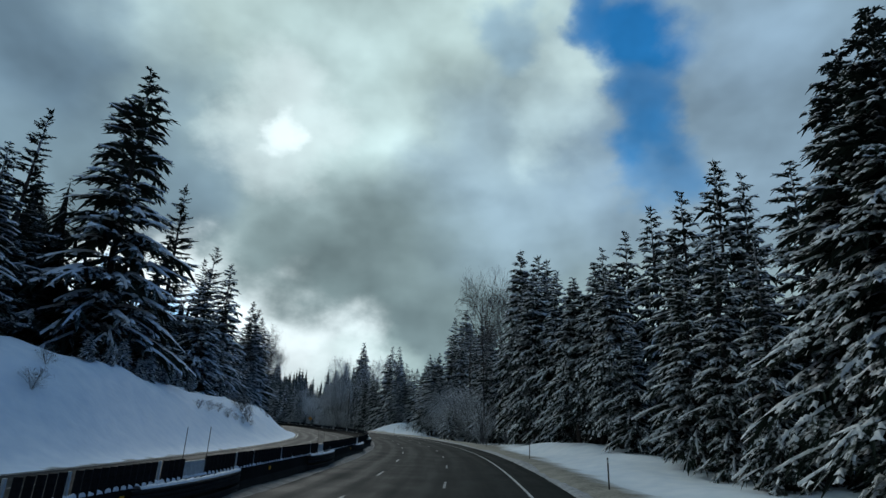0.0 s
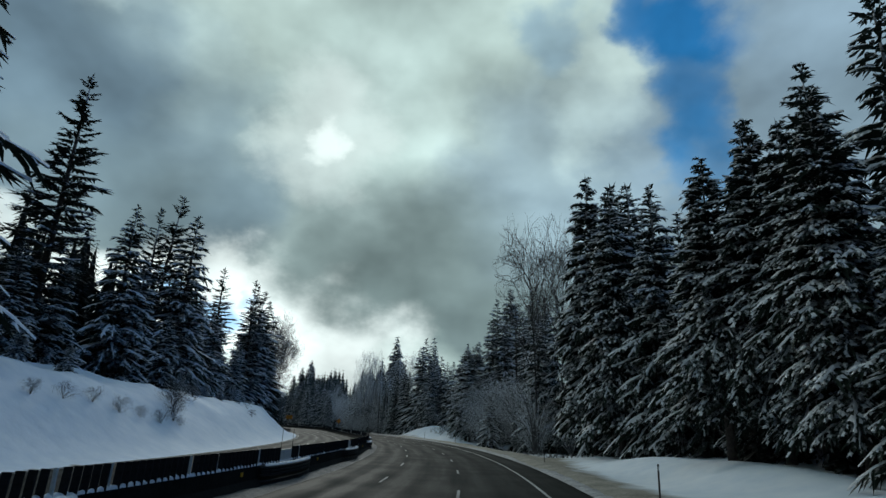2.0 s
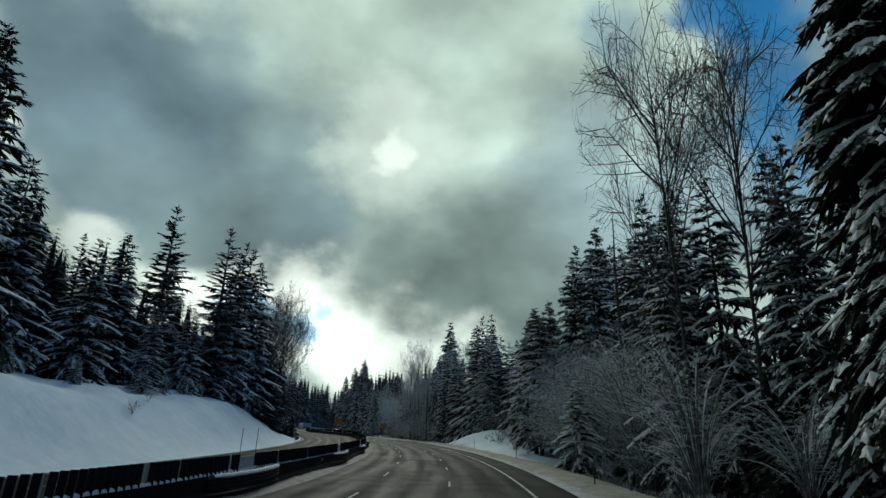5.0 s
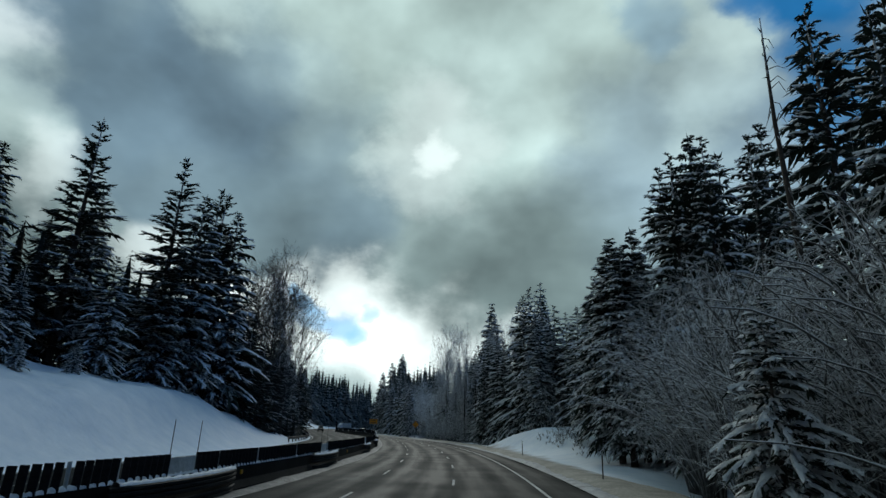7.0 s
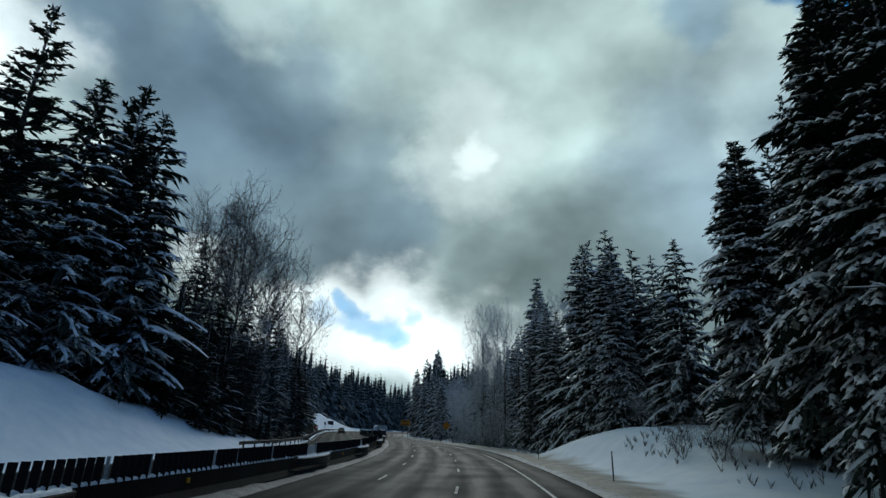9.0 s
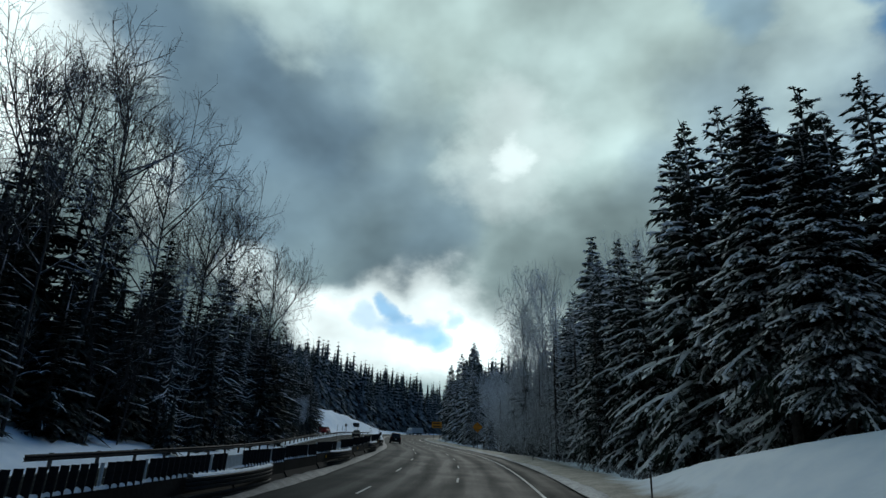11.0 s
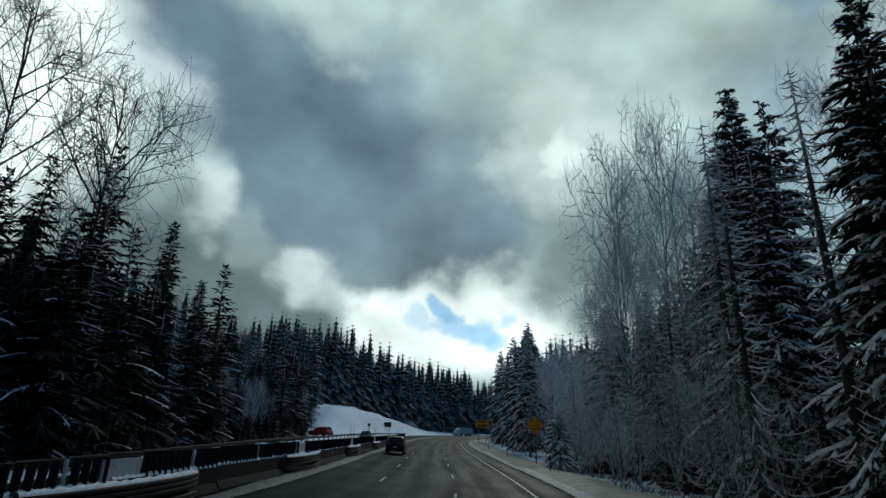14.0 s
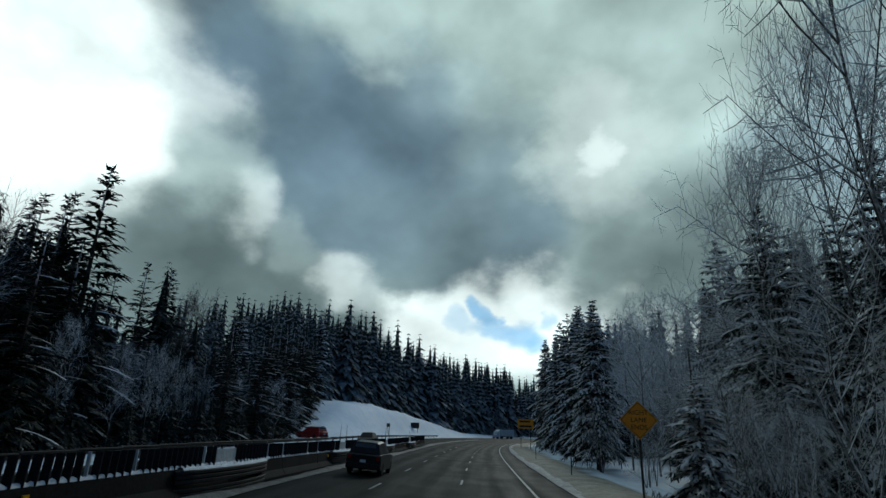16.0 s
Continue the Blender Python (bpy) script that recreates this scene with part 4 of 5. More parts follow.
def woods(name, stands, mat, fine, seed, label):
    """A stand of firs as one mesh: drooping tiers of slender spikes on each."""
    rnd = random.Random(seed)
    v, f = [], []

    def one(x, y, z, h, wide):
        n = max(10, round(h / 0.55)) if fine else 19
        o, a0 = len(v), rnd.random() * 6
        v.append((x, y, z + h * 0.93))
        for lev, wid in ((0.84, 0.07), (0.52, 0.22), (0.04, 0.40)):
            v.extend((x + wide * wid * rnd.uniform(0.7, 1.2) * math.cos(a0 + 1.047 * j), y + wide * wid * rnd.uniform(0.7, 1.2) * math.sin(a0 + 1.047 * j), z + h * (lev + rnd.uniform(-0.04, 0.04))) for j in range(6))
        for j in range(6):
            k = (j + 1) % 6
            f.extend(((o, o + 1 + j, o + 1 + k), (o + 1 + j, o + 7 + j, o + 7 + k, o + 1 + k), (o + 7 + j, o + 13 + j, o + 13 + k, o + 7 + k)))
        for i in range(n):
            u = i / n
            r = wide * (1 - u) ** 0.8 * (0.8 + 0.4 * rnd.random()) + 0.1
            zc = z + h * (0.04 + 0.96 * u)
            k = (12 if fine else 10) if i < n * 0.7 else 7
            a0 = rnd.random() * 6
            for j in range(k):
                a = a0 + 6.283 * (j + 0.5 * rnd.random()) / k
                rr = r * (0.6 + 0.6 * rnd.random())
                c, s_ = math.cos(a), math.sin(a)
                w = rr * (0.15 if fine else 0.24)
                dip = rr * (rnd.uniform(0.2, 0.65) if fine else rnd.uniform(0.4, 0.9))
                o = len(v)
                v.extend([(x, y, zc + 0.16 * rr), (x + c * rr * 0.7 - s_ * w, y + s_ * rr * 0.7 + c * w, zc - dip * 0.45),
                          (x + c * rr * 1.1, y + s_ * rr * 1.1, zc - dip), (x + c * rr * 0.7 + s_ * w, y + s_ * rr * 0.7 - c * w, zc - dip * 0.45)])
                f.extend([(o, o + 1, o + 2), (o, o + 2, o + 3)])

    for s0, s1, d0, d1, h0, h1, count in stands:
        for _ in range(count):
            s, d = rnd.uniform(s0, s1), rnd.uniform(d0, d1)
            x, y = (float(q) for q in at(s, d))
            h = rnd.uniform(h0, h1) * (1.0 if fine else rnd.choice((0.72, 0.85, 0.95, 1.0, 1.08)))
            one(x, y, float(height(s, d)) - 0.3, h, h * rnd.uniform(0.14, 0.20) + (0.4 if fine else 0))
    return tagged(new(name, mesh_of(name, v, f, [mat])), label, "forest", "", "stuff")


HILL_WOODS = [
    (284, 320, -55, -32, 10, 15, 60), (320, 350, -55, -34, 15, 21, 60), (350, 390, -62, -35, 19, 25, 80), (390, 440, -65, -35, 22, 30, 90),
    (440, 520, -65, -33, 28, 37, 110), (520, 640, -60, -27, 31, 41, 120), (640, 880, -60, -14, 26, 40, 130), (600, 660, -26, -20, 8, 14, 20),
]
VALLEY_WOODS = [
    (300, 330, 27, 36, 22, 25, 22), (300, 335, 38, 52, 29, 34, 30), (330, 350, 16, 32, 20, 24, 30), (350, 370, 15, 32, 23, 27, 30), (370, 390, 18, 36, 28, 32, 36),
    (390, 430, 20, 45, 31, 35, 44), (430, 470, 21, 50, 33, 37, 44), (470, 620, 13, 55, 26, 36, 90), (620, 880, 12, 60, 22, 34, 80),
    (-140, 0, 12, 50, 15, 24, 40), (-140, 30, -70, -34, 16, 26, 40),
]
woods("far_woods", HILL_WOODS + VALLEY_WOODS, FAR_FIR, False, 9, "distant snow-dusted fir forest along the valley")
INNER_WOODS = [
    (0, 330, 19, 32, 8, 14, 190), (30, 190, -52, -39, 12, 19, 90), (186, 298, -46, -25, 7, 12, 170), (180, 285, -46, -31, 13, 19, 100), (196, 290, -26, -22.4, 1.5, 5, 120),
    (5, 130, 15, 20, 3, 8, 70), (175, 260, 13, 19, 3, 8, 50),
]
woods("shade_darkened_firs", INNER_WOODS, INNER_FIR, True, 10, "young firs filling the wood behind its edge, shade painted into their dark colour")


def wispy_meshes(seed, tall, wide, mat):
    """A half-bare fir: thin sweeping boughs that dip and turn up, each edged with snow."""
    rnd = random.Random(seed)
    pieces = [tube([(0, 0, -0.5), (0.1, 0, tall * 0.5), (0, 0, tall)], [tall * 0.012, tall * 0.008, 0.01], 6)]
    twigs = []
    for k in range(150):
        u = 0.05 + 0.93 * (k + rnd.uniform(-1.2, 1.2)) / 152 + 0.008
        a = 2.4 * k + rnd.uniform(-1.0, 1.0)
        L = wide * (1 - u) ** 0.7 * rnd.uniform(0.35, 1.3) + 0.2
        dip, curl = rnd.uniform(0.35, 0.8), rnd.uniform(0.25, 0.65)
        out = Vector((math.cos(a), math.sin(a), 0))
        side = Vector((-math.sin(a), math.cos(a), 0))
        root = Vector((0, 0, tall * u))

        def on(t):
            return root + out * (L * t) + Vector((0, 0, L * (-dip * t + curl * t * t)))

        twigs.append(tube([on(i / 5) for i in range(6)], [0.05 * (1 - i / 6) + 0.012 for i in range(6)], 3, False))
        for j in range(5):
            t = 0.25 + 0.15 * j
            p = on(t)
            q = p + (out * 0.6 + side * (0.7 if j % 2 else -0.7)) * (0.28 * L * (1.1 - t)) - Vector((0, 0, 0.16 * L * (1 - t)))
            twigs.append(tube([p, q], [0.022, 0.006], 3, False))
    lv, lf = joined(*pieces)
    tv, tf = joined(*twigs)
    return mesh_of("limbs", lv, lf, [BARK], True), mesh_of("twigs", tv, tf, [mat])


WISPY = [wispy_meshes(5, NOMINAL, 4.2, FROST), wispy_meshes(6, NOMINAL, 3.4, FROST)]
DARK_WISPY = [wispy_meshes(7, NOMINAL, 5.6, DARK_FROST)]
for s, d, top in ((223.8, 11.5, 18.0), (228.0, 13.0, 21.0), (219.0, 12.5, 18.0), (233.0, 12.0, 14.0), (263.0, 12.8, 11.0), (203.0, -25.0, 16.0), (214.5, -24.6, 15.0), (224.0, -24.8, 14.5), (233.0, -24.4, 13.0), (246.0, -24.6, 13.0)):
    plant_bare(WISPY if d > 0 else DARK_WISPY, s, d, top, "half-bare fir with thin sweeping snow-edged boughs", 1.0, "bare_tree", "half-bare firs")
# shrubs on the snowbank and by the verge
for s, d, tall in ((62, -26.0, 1.0), (65, -25.8, 1.2), (68, -25.6, 1.1), (71, -25.2, 1.3), (74, -25.0, 1.0), (77, -24.6, 1.1), (80, -24.2, 0.8), (81.5, -25.4, 2.4), (83.5, -26.3, 2.6), (85.5, -26.8, 2.2), (79.5, -24.6, 1.6), (88, -28.0, 2.0), (33.5, -25.5, 1.4), (36.5, -27.0, 1.3), (119, -26.0, 1.2), (93, -27.5, 1.1), (96, -28.6, 1.4), (156.0, 11.6, 1.4), (158.5, 12.2, 1.7), (160.5, 11.0, 1.2), (163.0, 12.4, 1.5)):
    plant_bare(BUSHES, s, d, float(height(s, d)) + tall, "dark leafless shrub poking out of the deep snow", 1.6, "bare_shrub", "shrubs in the snow")
for s, d, tall in ((125.6, -27.7, 1.4), (157.5, 12.6, 1.9), (159.0, 10.8, 1.3), (161.0, 11.6, 1.5), (48.0, -29.0, 1.6), (58.0, -29.5, 1.6)):
    plant_bare(SHRUB_KINDS, s, d, float(height(s, d)) + tall, "snow-laden leafless shrub poking out of the snow", 2.2, "bare_shrub", "shrubs in the snow")
for s, d, tall in ((44.0, -28.8, 2.2), (46.5, -28.4, 1.7), (49.5, -28.9, 2.4), (52.5, -28.6, 1.8), (56.0, -29.2, 2.6), (60.5, -29.6, 2.4), (66.0, -30.0, 2.8), (72.0, -30.2, 2.6), (99.0, -31.0, 2.4), (104.0, -30.6, 2.0), (110.0, -31.0, 2.6), (118.0, -30.5, 2.2), (131.0, -30.6, 2.6), (137.0, -30.8, 2.2), (144.0, -31.0, 2.4)):
    t = plant_fir("young", s, d, float(height(s, d)) + tall, 1.5)
    tagged(t, "small snow-buried young fir on the crest of the bank")


def dry_grass(stretches, seed):
    """Frosted tufts of dead grass and twigs along the edge of the verge."""
    rnd = random.Random(seed)
    v, f = [], []
    for s0, s1, d0, d1, count in stretches:
        for _ in range(count):
            s, d = rnd.uniform(s0, s1), rnd.uniform(d0, d1)
            x, y = (float(q) for q in at(s, d))
            z = float(height(s, d)) - 0.05
            for _ in range(9):
                a, h = rnd.random() * 6.283, rnd.uniform(0.12, 0.5)
                c, e = math.cos(a), math.sin(a)
                r, w = rnd.uniform(0.05, 0.45) * h, rnd.uniform(0.005, 0.012)
                o = len(v)
                v.extend(((x - e * w, y + c * w, z), (x + e * w, y - c * w, z), (x + c * r * 0.5 + e * w, y + e * r * 0.5 - c * w, z + h * 0.65), (x + c * r * 1.3, y + e * r * 1.3, z + h)))
                f.extend(((o, o + 1, o + 2), (o, o + 2, o + 3)))
    return tagged(new("dry_grass", mesh_of("dry_grass", v, f, [DARK_FROST])), "frosted tufts of dead grass along the verge", "grass", "", "stuff")


dry_grass([(84, 126, 8.8, 11.5, 240), (186, 262, 8.8, 11.0, 420), (150, 168, 10.0, 13.5, 100)], 14)


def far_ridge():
    """The wooded ridge that closes the valley, hazy distance painted in as blue-grey."""
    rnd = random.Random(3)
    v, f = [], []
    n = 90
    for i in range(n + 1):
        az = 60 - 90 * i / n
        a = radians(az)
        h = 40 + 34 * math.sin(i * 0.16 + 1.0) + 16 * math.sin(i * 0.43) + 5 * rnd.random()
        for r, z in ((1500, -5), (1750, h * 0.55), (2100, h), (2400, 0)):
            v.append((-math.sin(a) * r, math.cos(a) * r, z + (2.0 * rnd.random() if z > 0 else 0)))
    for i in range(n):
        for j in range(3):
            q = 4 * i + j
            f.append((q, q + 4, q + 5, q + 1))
    return tagged(new("far_ridge", mesh_of("far_ridge", v, f, [RIDGE], True)), "low snowy ridge closing the valley far away, hazy blue-grey painted in", "hill", "", "structure")


# the blue-grey of hazy air is put into the ridge's colour
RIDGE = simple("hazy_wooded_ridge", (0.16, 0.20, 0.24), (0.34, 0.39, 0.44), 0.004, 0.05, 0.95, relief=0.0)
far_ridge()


# ---- median barrier with glare screen ----
SEG = 5.85
PROFILE = [(-0.30, 0.0), (-0.30, 0.08), (-0.13, 0.33), (-0.085, 0.79), (-0.06, 0.81), (0.06, 0.81), (0.085, 0.79), (0.13, 0.33), (0.30, 0.08), (0.30, 0.0)]


def barrier_mesh():
    n = len(PROFILE)
    v = [(x, y, z) for y in (0.01, SEG - 0.01) for x, z in PROFILE]
    f = [(i, i + 1, n + i + 1, n + i) for i in range(n - 1)] + [tuple(range(n - 1, -1, -1)), tuple(range(n, 2 * n))]
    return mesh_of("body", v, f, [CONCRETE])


def snow_ridge(length, width, tall, seed, step=0.14):
    """A lumpy ridge of snow along y."""
    rnd = random.Random(seed)
    v, f = [], []
    n = int(length / step)
    for i in range(n + 1):
        k = 0.35 + 0.65 * abs(math.sin(i * 1.25 + seed)) * (0.6 + 0.5 * rnd.random())
        w, h = width * (0.7 + 0.4 * k), tall * k
        y = length * i / n
        v += [(-w, y, 0), (-w * 0.75, y, h * 0.7), (0, y, h), (w * 0.75, y, h * 0.7), (w, y, 0)]
    for i in range(n):
        for j in range(4):
            a = 5 * i + j
            f.append((a, a + 1, a + 6, a + 5))
    return v, f


BODY = barrier_mesh()
CAPS = [mesh_of("snow_cap", [(x, y, z + 0.80) for x, y, z in snow_ridge(SEG, 0.075, 0.12, 3 + i, 0.11)[0]], snow_ridge(SEG, 0.075, 0.12, 3 + i, 0.11)[1], [PILE_SNOW], True) for i in range(3)]
pv, pf = box_data(-0.092, 0.092, -0.03, 0.03, 0.0, 0.60, 0.018)
PADDLE_ME = mesh_of("paddle", [(x + 0.02 * (z > 0.3), y, z) for x, y, z in pv], pf, [PADDLE])
GAPPOST_ME = mesh_of("gap_post", *box_data(-0.04, 0.04, -0.03, 0.03, 0.0, 0.60, 0.01), [PALE])
REFL_ME = mesh_of("reflector", *box_data(0.10, 0.145, -0.09, 0.09, 0.52, 0.66, 0.01), [AMBER])
BARRIER_D = -9.2
GUARDS = [1.5, 19.4, 37.5, 56.0, 74.4, 95.0, 116.0, 135.0, 158.5, 177.0, 194.7, 212.4, 229.0, 247.0, 265.0, 283.0, 301.0]
for i in range(58):
    s = -22 + SEG * i
    x, y = (float(q) for q in at(s, BARRIER_D))
    seg = thing("median_barrier", "dark wet concrete median barrier topped with black glare paddles", "barrier", "median barrier segments")
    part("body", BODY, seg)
    part("snow_cap", CAPS[i % 3], seg, "lumpy snow along the top")
    n = 18
    step = SEG / n
    for j in range(n):
        if any(abs(s + step * (j + 0.5) - g) < 0.85 for g in GUARDS):
            continue
        pale = j in (0, 12)
        p = part("gap_post" if pale else "paddle", GAPPOST_ME if pale else PADDLE_ME, seg, "pale post between paddle panels" if pale else "")
        p.matrix_basis = pose(0, step * (j + 0.5), 0.80, 0, 0, 0 if pale else 8 + pick.uniform(-4, 4))
    if i % 2 == 0:
        part("reflector", REFL_ME, seg, "amber reflector").matrix_basis = pose(0, 2.2, 0)
    seg.matrix_basis = pose(x, y, float(lift(s + SEG / 2, BARRIER_D)), 0, 0, heading(s + SEG / 2))

# beam guards bowed out in front of the median posts
BEAM = [(0.0, 0.50), (0.05, 0.53), (0.05, 0.60), (0.0, 0.63), (0.05, 0.66), (0.05, 0.73), (0.0, 0.76), (0.05, 0.79), (0.05, 0.86), (0.0, 0.89)]


def beam_mesh(length, bow, z0, profile, mat, n=10):
    v, f = [], []
    for i in range(n + 1):
        u = i / n
        o = bow * math.sin(math.pi * u) ** 0.6
        for x, z in profile:
            v.append((o + x, length * (u - 0.5), z0 + z))
    m = len(profile)
    for i in range(n):
        for j in range(m - 1):
            a = i * m + j
            f.append((a, a + 1, a + m + 1, a + m))
    me = mesh_of("beam", v, f, [mat])
    return me


GUARD_BEAM = beam_mesh(7.5, 0.42, -0.12, BEAM, RAILSTEEL)
LOW_BEAM = beam_mesh(7.5, 0.36, -0.50, BEAM[:7], RAILSTEEL)
gs_v, gs_f = snow_ridge(7.0, 0.11, 0.13, 8, 0.2)
GUARD_SNOW = mesh_of("snow", [(x + 0.40 * math.sin(math.pi * min(max((y + 0.25) / 7.5, 0), 1)) ** 0.6 - 0.08, y - 3.5, z + 0.77) for x, y, z in gs_v], gs_f, [PILE_SNOW], True)
GAP_PANEL = mesh_of("gap_panel", *box_data(-0.19, -0.13, -0.80, 0.80, 0.70, 1.30, 0.01), [PALE])
ROD_V = tube([(0, 0, 0.6), (0.03, 0, 2.35)], [0.015, 0.011], 5)
for g in GUARDS:
    x, y = (float(q) for q in at(g, BARRIER_D + 0.16))
    t = thing("median_guard", "bowed dark steel beam guard with snow along its top", "guardrail", "median guards")
    part("beam", GUARD_BEAM, t)
    part("beam", LOW_BEAM, t)
    part("snow", GUARD_SNOW, t, "snow on the beam")
    part("gap_panel", GAP_PANEL, t, "pale weathered panel between the rods")
    for yy in (-0.85, 0.85):
        part("marker_rod", mesh_of("marker_rod", [v + Vector((-0.15, yy, 0)) for v in ROD_V[0]], ROD_V[1], [POST]), t, "thin dark marker rod")
    t.matrix_basis = pose(x, y, float(lift(g, BARRIER_D)), 0, 0, heading(g))

# snow and slush ploughed against the barrier
def slush(name, d, width, tall, s0, s1, mat, label):
    ss = np.arange(s0, s1, 0.7)
    rnd = random.Random(int(abs(d) * 10))
    v, f = [], []
    for i, s in enumerate(ss):
        k = 0.55 + 0.45 * math.sin(s * 0.23) * math.sin(s * 0.091 + 1) + 0.35 * (rnd.random() - 0.5)
        w, h = width * (0.75 + 0.45 * k), tall * max(0.15, k)
        for q, zz in ((-0.5, 0.4), (-0.25, 0.95), (0.05, 1.0), (0.3, 0.55), (0.62, -0.04)):
            x, y = (float(c) for c in at(s, d + w * q))
            v.append((x, y, float(lift(s, d)) + h * zz * (0.85 + 0.3 * rnd.random())))
    for i in range(len(ss) - 1):
        for j in range(4):
            a = 5 * i + j
            f.append((a, a + 1, a + 6, a + 5))
    return tagged(new(name, mesh_of(name, v, f, [mat], True)), label, "snow", "", "stuff")


SLUSH = simple("grey_slush", (0.14, 0.145, 0.15), (0.42, 0.43, 0.44), 1.6, 9.0, 0.7, relief=0.6, distance=0.06)
DIRTY_SLUSH = simple("dirty_slush", (0.025, 0.028, 0.030), (0.13, 0.135, 0.14), 1.6, 9.0, 0.7, relief=0.6, distance=0.06)
slush("slush_bank", BARRIER_D + 0.62, 0.75, 0.16, -20, 420, DIRTY_SLUSH, "grey ploughed slush lying along the median barrier")
slush("slush_bank", 4.75, 1.1, 0.20, -20, 420, SLUSH, "grey ploughed slush ridge along the road shoulder")


# ---- outer guardrail of the far carriageway ----
RAIL = [(0.0, 0.45), (0.07, 0.50), (0.07, 0.57), (0.0, 0.61), (0.07, 0.65), (0.07, 0.72), (0.0, 0.77)]
RAIL_ME = beam_mesh(3.9, 0.0, 0.0, RAIL, RAILSTEEL, 2)
RAIL_POST = mesh_of("post", *box_data(-0.17, -0.02, -0.08, 0.08, -0.3, 0.80, 0.02), [POST])
for i in range(60):
    s = 184 + 3.9 * i
    x, y = (float(q) for q in at(s, -21.0))
    t = thing("guardrail", "dark wet steel beam guardrail on wooden posts", "guardrail", "outer guardrail")
    part("beam", RAIL_ME, t)
    part("post", RAIL_POST, t, "dark wooden post")
    t.matrix_basis = pose(x, y, float(far_lift(s)) + 0.05, 0, 0, heading(s))

# ---- marker posts along the verge ----
MARK = mesh_of("blade", *box_data(-0.032, 0.032, -0.015, 0.015, -0.2, 1.3, 0.008), [POST])
MARK_R = mesh_of("reflector", *box_data(-0.026, 0.026, -0.022, -0.015, 1.08, 1.22), [PALE])
for s in (27.0, 51.0, 76.0, 102.0, 128.0, 155.0, 178.0, 211.0, 242.0, 268.0, 295.0):
    d = 6.0
    x, y = (float(q) for q in at(s, d))
    t = thing("marker_post", "slim dark roadside marker post standing in the snowy verge", "post", "verge marker posts")
    part("blade", MARK, t)
    part("reflector", MARK_R, t, "pale reflector")
    t.matrix_basis = pose(x, y, float(height(s, d)), 0, 2 * pick.random() - 1, heading(s))


# ---- signs ----
def diamond_sign(s, d, centre, size):
    x, y = (float(q) for q in at(s, d))
    t = thing("warning_sign", "orange diamond road works sign with black lettering on a thin post", "sign")
    h = size / math.sqrt(2)
    r = 0.06
    ring = []
    for a in range(4):
        c = Vector((math.sin(a * math.pi / 2), 0, math.cos(a * math.pi / 2)))
        e = Vector((math.sin((a + 1) * math.pi / 2), 0, math.cos((a + 1) * math.pi / 2)))
        p = Vector((math.sin((a - 1) * math.pi / 2), 0, math.cos((a - 1) * math.pi / 2)))
        ring += [c * h + (p - c).normalized() * r, c * (h - r * 0.3), c * h + (e - c).normalized() * r]
    n = len(ring)

    def plate(k, y0, y1):
        v = [(q.x * k, y0, q.z * k + centre) for q in ring] + [(q.x * k, y1, q.z * k + centre) for q in ring]
        return v, [tuple(range(n)), tuple(range(2 * n - 1, n - 1, -1))] + [(i, n + i, n + (i + 1) % n, (i + 1) % n) for i in range(n)]

    part("post", mesh_of("post", *box_data(-0.05, 0.05, 0.03, 0.11, -0.6, centre + 0.3, 0.015), [POST]), t, "dark post")
    plate_ob = part("plate", mesh_of("plate", *plate(1.0, 0.0, 0.02), [ORANGE]), t, "orange sheet")
    k = 0.93
    outer = [(q.x * k, -0.003, q.z * k + centre) for q in ring]
    inner = [(q.x * (k - 0.035), -0.003, q.z * (k - 0.035) + centre) for q in ring]
    part("border", mesh_of("border", outer + inner, [(i, (i + 1) % n, n + (i + 1) % n, n + i) for i in range(n)], [BLACK]), plate_ob, "thin black border")
    for text, dz in SIGN_LINES:
        cu = bpy.data.curves.new("lettering", "FONT")
        cu.body, cu.size, cu.align_x, cu.align_y, cu.extrude = text, 0.30, "CENTER", "CENTER", 0.001
        tmp = bpy.data.objects.new("tmp", cu)
        me = bpy.data.meshes.new_from_object(tmp)
        bpy.data.objects.remove(tmp)
        me.materials.clear()
        me.materials.append(BLACK)
        w = part("lettering", me, plate_ob, "black lettering")
        w.matrix_basis = pose(0, -0.004, centre + dz, 90, 0, 0)
    t.matrix_basis = pose(x, y, float(height(s, d)), 0, 0, heading(s) - 4)
    return t


SIGN_LINES = [("RIGHT", 0.32), ("LANE", 0.0), ("ENDS", -0.32)]
diamond_sign(253.8, 7.0, 3.35, 1.22)


def board(s, d, z0, w, h, mat, label, rows, posts=True, name="road_sign"):
    x, y = (float(q) for q in at(s, d))
    t = thing(name, label, "sign")
    p = part("plate", mesh_of("plate", *box_data(-w / 2, w / 2, -0.02, 0.02, z0, z0 + h, 0.0), [mat]), t)
    for i in range(rows):
        zz = z0 + h * (i + 0.5) / rows
        part("writing_bar", mesh_of("writing_bar", *box_data(-w * 0.38, w * (0.38 - 0.1 * (i % 2)), -0.028, -0.022, zz - h * 0.09, zz + h * 0.09), [BLACK]), p)
    if posts:
        for px in (-w * 0.3, w * 0.3):
            part("post", mesh_of("post", *box_data(px - 0.06, px + 0.06, 0.03, 0.15, -0.5, z0 + h * 0.8, 0.01), [POST]), t, "dark post")
    t.matrix_basis = pose(x, y, float(height(s, d)), 0, 0, heading(s))
    return t


board(352.0, 7.7, 4.0, 3.3, 1.9, ORANGE, "wide orange road works board on two dark posts", 2)
board(395.0, -23.8, 0.6, 2.5, 1.6, BLACK, "dark back of a large road sign on the snowy slope", 0)
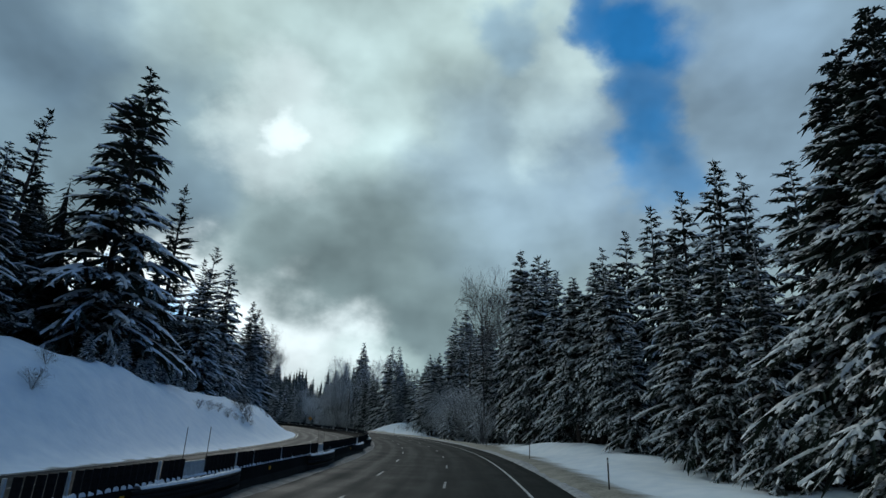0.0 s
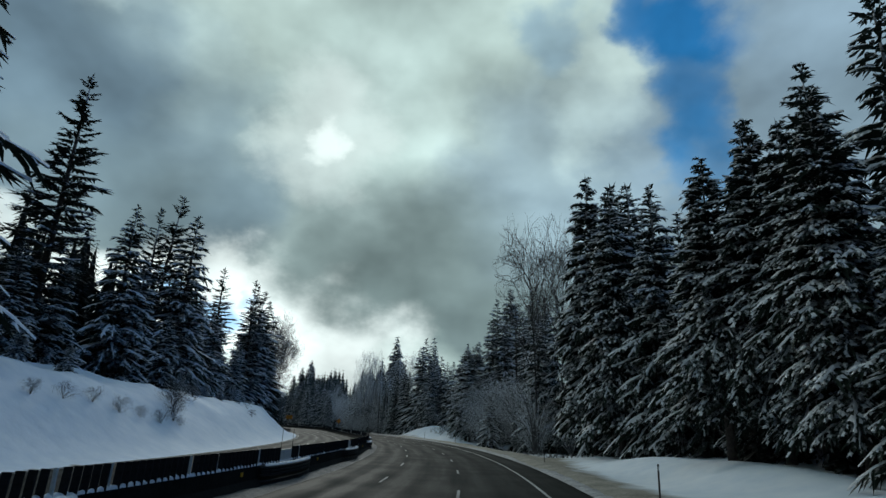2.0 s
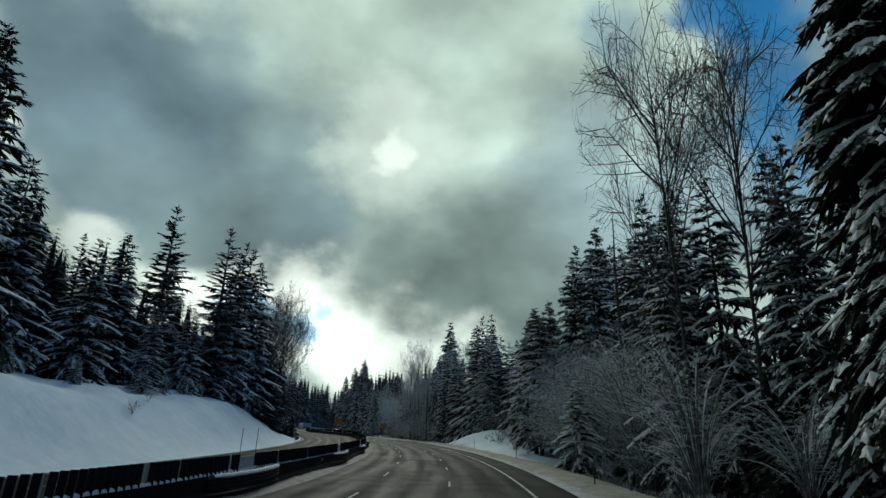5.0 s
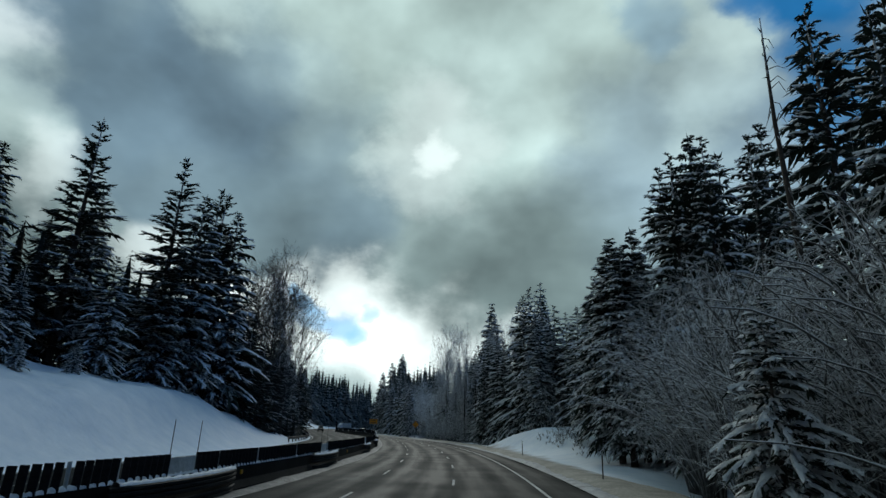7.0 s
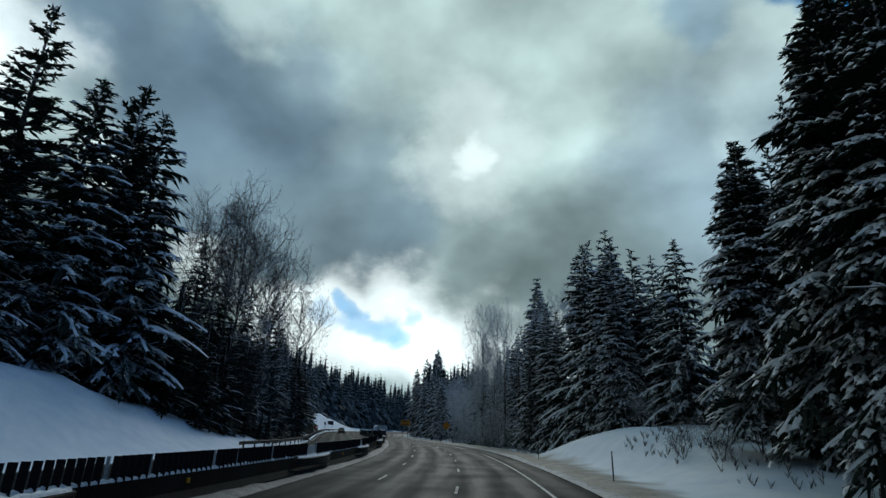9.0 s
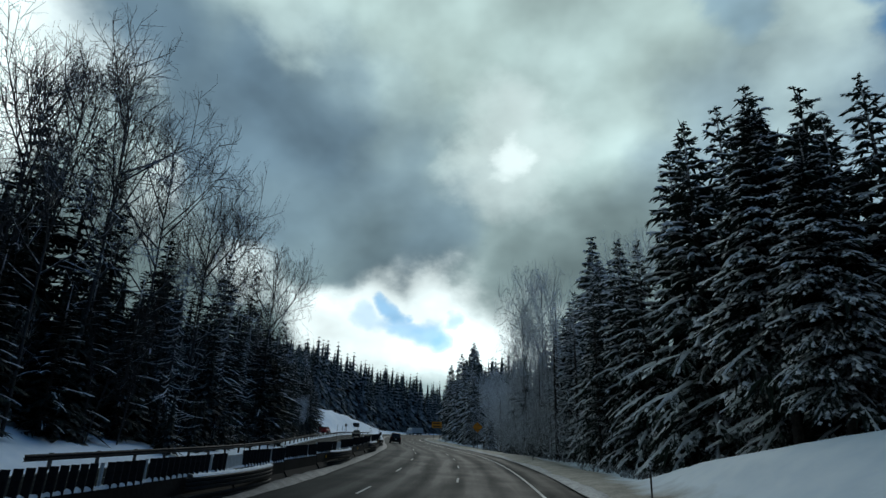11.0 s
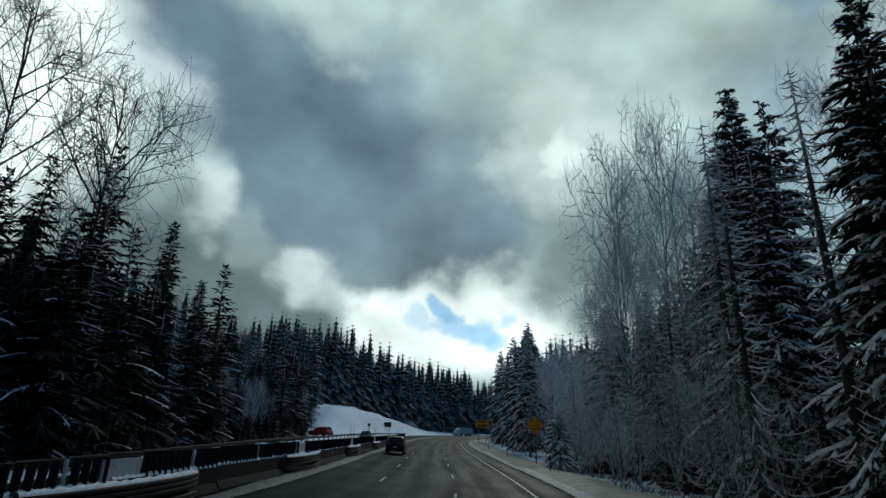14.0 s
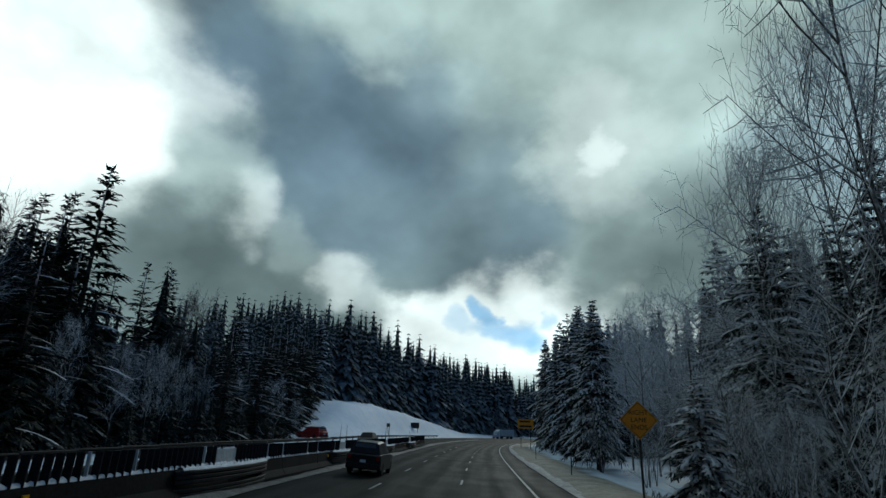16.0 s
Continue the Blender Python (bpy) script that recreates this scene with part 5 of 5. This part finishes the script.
board(357.0, -22.6, 1.6, 0.75, 0.75, BLACK, "dark back of a small square sign beside the far carriageway", 0)


# ---- vehicles ----
GLASS, _nt, _b = material("dark_glass")
_b.inputs["Base Color"].default_value, _b.inputs["Roughness"].default_value = (0.01, 0.012, 0.014, 1), 0.08
CARPAINT = simple("black_car_paint", (0.010, 0.010, 0.011), (0.024, 0.024, 0.026), 0.6, 8.0, 0.4, 0.0, 0.0, specular=0.15)
RUBBER = simple("tyre_rubber", (0.012, 0.012, 0.012), (0.03, 0.03, 0.03), 2.0, 18.0, 0.85, relief=0.3)
REDLAMP = simple("red_lamp_glass", (0.20, 0.012, 0.01), (0.30, 0.02, 0.015), 4.0, 20.0, 0.25, relief=0.0)
WHITEPAINT = simple("white_truck_paint", (0.55, 0.56, 0.57), (0.75, 0.76, 0.77), 0.6, 8.0, 0.35, relief=0.0)
LAMPGLASS = simple("headlamp_glass", (0.6, 0.62, 0.65), (0.8, 0.82, 0.85), 4.0, 20.0, 0.15, relief=0.0)


def loft(sections):
    """Skin through cross-sections of equal point count, capped."""
    m = len(sections[0])
    v = [p for sec in sections for p in sec]
    f = [tuple(range(m - 1, -1, -1)), tuple(range((len(sections) - 1) * m, len(sections) * m))]
    for i in range(len(sections) - 1):
        for j in range(m):
            a, b = i * m + j, i * m + (j + 1) % m
            f.append((a, b, b + m, a + m))
    return v, f


def suv(s, d, turn, label, paint, ground_z=None):
    t = thing("car", label, "car", "vehicles on the road")

    def sec(y, hw, z0, z1, top):
        return [(-hw, y, z0), (-hw * 1.0, y, (z0 + z1) / 2), (-hw * 0.97, y, z1), (-top, y, z1 + 0.02), (top, y, z1 + 0.02), (hw * 0.97, y, z1), (hw, y, (z0 + z1) / 2), (hw, y, z0)]

    body = [sec(-2.3, 0.86, 0.42, 0.98, 0.7), sec(-2.2, 0.93, 0.32, 1.06, 0.75), sec(-1.2, 0.95, 0.28, 1.08, 0.78), sec(1.1, 0.95, 0.28, 1.05, 0.78), sec(2.0, 0.92, 0.3, 0.98, 0.72), sec(2.35, 0.8, 0.4, 0.85, 0.6)]
    part("body", mesh_of("body", *loft(body), [paint], False), t)

    def roof(y, z0, z1, a, b):
        return [(-a, y, z0), (-b, y, z1 - 0.06), (-b + 0.12, y, z1), (b - 0.12, y, z1), (b, y, z1 - 0.06), (a, y, z0)]

    cabin = [roof(-2.15, 1.04, 1.12, 0.85, 0.80), roof(-1.95, 1.04, 1.66, 0.86, 0.68), roof(-0.6, 1.04, 1.74, 0.88, 0.70), roof(0.35, 1.04, 1.68, 0.88, 0.68), roof(1.15, 1.02, 1.08, 0.84, 0.78)]
    part("cabin", mesh_of("cabin", *loft(cabin), [paint]), t)
    part("rear_window", mesh_of("rear_window", [(-0.60, -2.115, 1.18), (0.60, -2.115, 1.18), (0.54, -1.985, 1.60), (-0.54, -1.985, 1.60)], [(0, 1, 2, 3)], [GLASS]), t, "dark glass")
    for sx in (-1, 1):
        part("tail_lamp", mesh_of("tail_lamp", *box_data(sx * 0.76 - 0.09, sx * 0.76 + 0.09, -2.33, -2.22, 0.78, 1.0, 0.02), [REDLAMP]), t, "red tail lamp")
        for wy in (-1.4, 1.45):
            wv, wf = tube([(sx * 0.95, wy, 0.36), (sx * 0.90, wy, 0.36), (sx * 0.72, wy, 0.36)], [0.30, 0.36, 0.36], 18)
            part("wheel", mesh_of("wheel", wv, wf, [RUBBER]), t, "black tyre")
        part("headlamp", mesh_of("headlamp", *box_data(sx * 0.62 - 0.14, sx * 0.62 + 0.14, 2.2, 2.33, 0.62, 0.78, 0.02), [LAMPGLASS]), t, "clear headlamp")
    part("bumper", mesh_of("bumper", *box_data(-0.9, 0.9, -2.4, -2.25, 0.38, 0.62, 0.05), [BLACK]), t)
    part("number_plate", mesh_of("number_plate", *box_data(-0.16, 0.16, -2.42, -2.405, 0.66, 0.8), [PALE]), t)
    x, y = (float(q) for q in at(s, d))
    t.matrix_basis = pose(x, y, float(lift(s, d)) if ground_z is None else ground_z, 0, math.degrees(0.07) if d > -9 else 0, heading(s) + turn)
    return t


suv(260.0, -6.4, 0, "black sport utility car driving away on the wet road", CARPAINT)


def lorry(s, d, turn, label):
    """A tractor with a long box trailer, its front towards -y."""
    t = thing("truck", label, "truck", "vehicles on the road")
    cab = [[(-1.2, y, z0), (-1.2, y, z1 - 0.15), (-1.05, y, z1), (1.05, y, z1), (1.2, y, z1 - 0.15), (1.2, y, z0)] for y, z0, z1 in ((-8.6, 0.6, 1.7), (-7.3, 0.5, 1.9), (-7.1, 0.5, 2.9), (-6.2, 0.5, 3.5), (-5.2, 0.5, 3.8))]
    part("cab", mesh_of("cab", *loft(cab), [WHITEPAINT]), t, "white tractor cab")
    part("windscreen", mesh_of("windscreen", [(-1.0, -7.27, 2.05), (1.0, -7.27, 2.05), (0.95, -7.06, 2.85), (-0.95, -7.06, 2.85)], [(0, 1, 2, 3)], [GLASS]), t, "dark glass")
    part("trailer", mesh_of("trailer", *box_data(-1.28, 1.28, -4.6, 8.6, 1.1, 4.0, 0.06), [PALE]), t, "pale grey box trailer")
    part("chassis", mesh_of("chassis", *box_data(-0.5, 0.5, -7.8, 8.2, 0.7, 1.08, 0.03), [BLACK]), t)
    for sx in (-1, 1):
        for wy in (-7.4, -4.4, -3.2, 5.6, 6.8):
            part("wheel", mesh_of("wheel", *tube([(sx * 1.22, wy, 0.5), (sx * 1.14, wy, 0.5), (sx * 0.85, wy, 0.5)], [0.42, 0.5, 0.5], 14), [RUBBER]), t, "black tyre")
        part("headlamp", mesh_of("headlamp", *box_data(sx * 0.9 - 0.15, sx * 0.9 + 0.15, -8.66, -8.55, 0.95, 1.2, 0.02), [LAMPGLASS]), t, "clear headlamp")
    x, y = (float(q) for q in at(s, d))
    t.matrix_basis = pose(x, y, float(lift(s, d)), 0, 0, heading(s) + turn)
    return t


lorry(500.0, -13.5, -14, "white tractor truck with a pale box trailer on the far carriageway")
suv(303.0, -15.0, 180, "dark car with headlamps coming the other way on the far carriageway", CARPAINT)
REDPAINT = simple("red_car_paint", (0.25, 0.02, 0.018), (0.38, 0.035, 0.03), 0.6, 8.0, 0.4, relief=0.0)
parked = suv(309.5, -24.4, 62, "red car parked in the snow behind the guardrail", REDPAINT, float(height(309.5, -24.4)) - 0.12)
cap_v, cap_f = snow_ridge(2.6, 0.62, 0.16, 12, 0.3)
part("roof_snow", mesh_of("roof_snow", [(x, y - 2.0, z + 1.68) for x, y, z in cap_v], cap_f, [PILE_SNOW], True), parked, "thick snow on the roof")
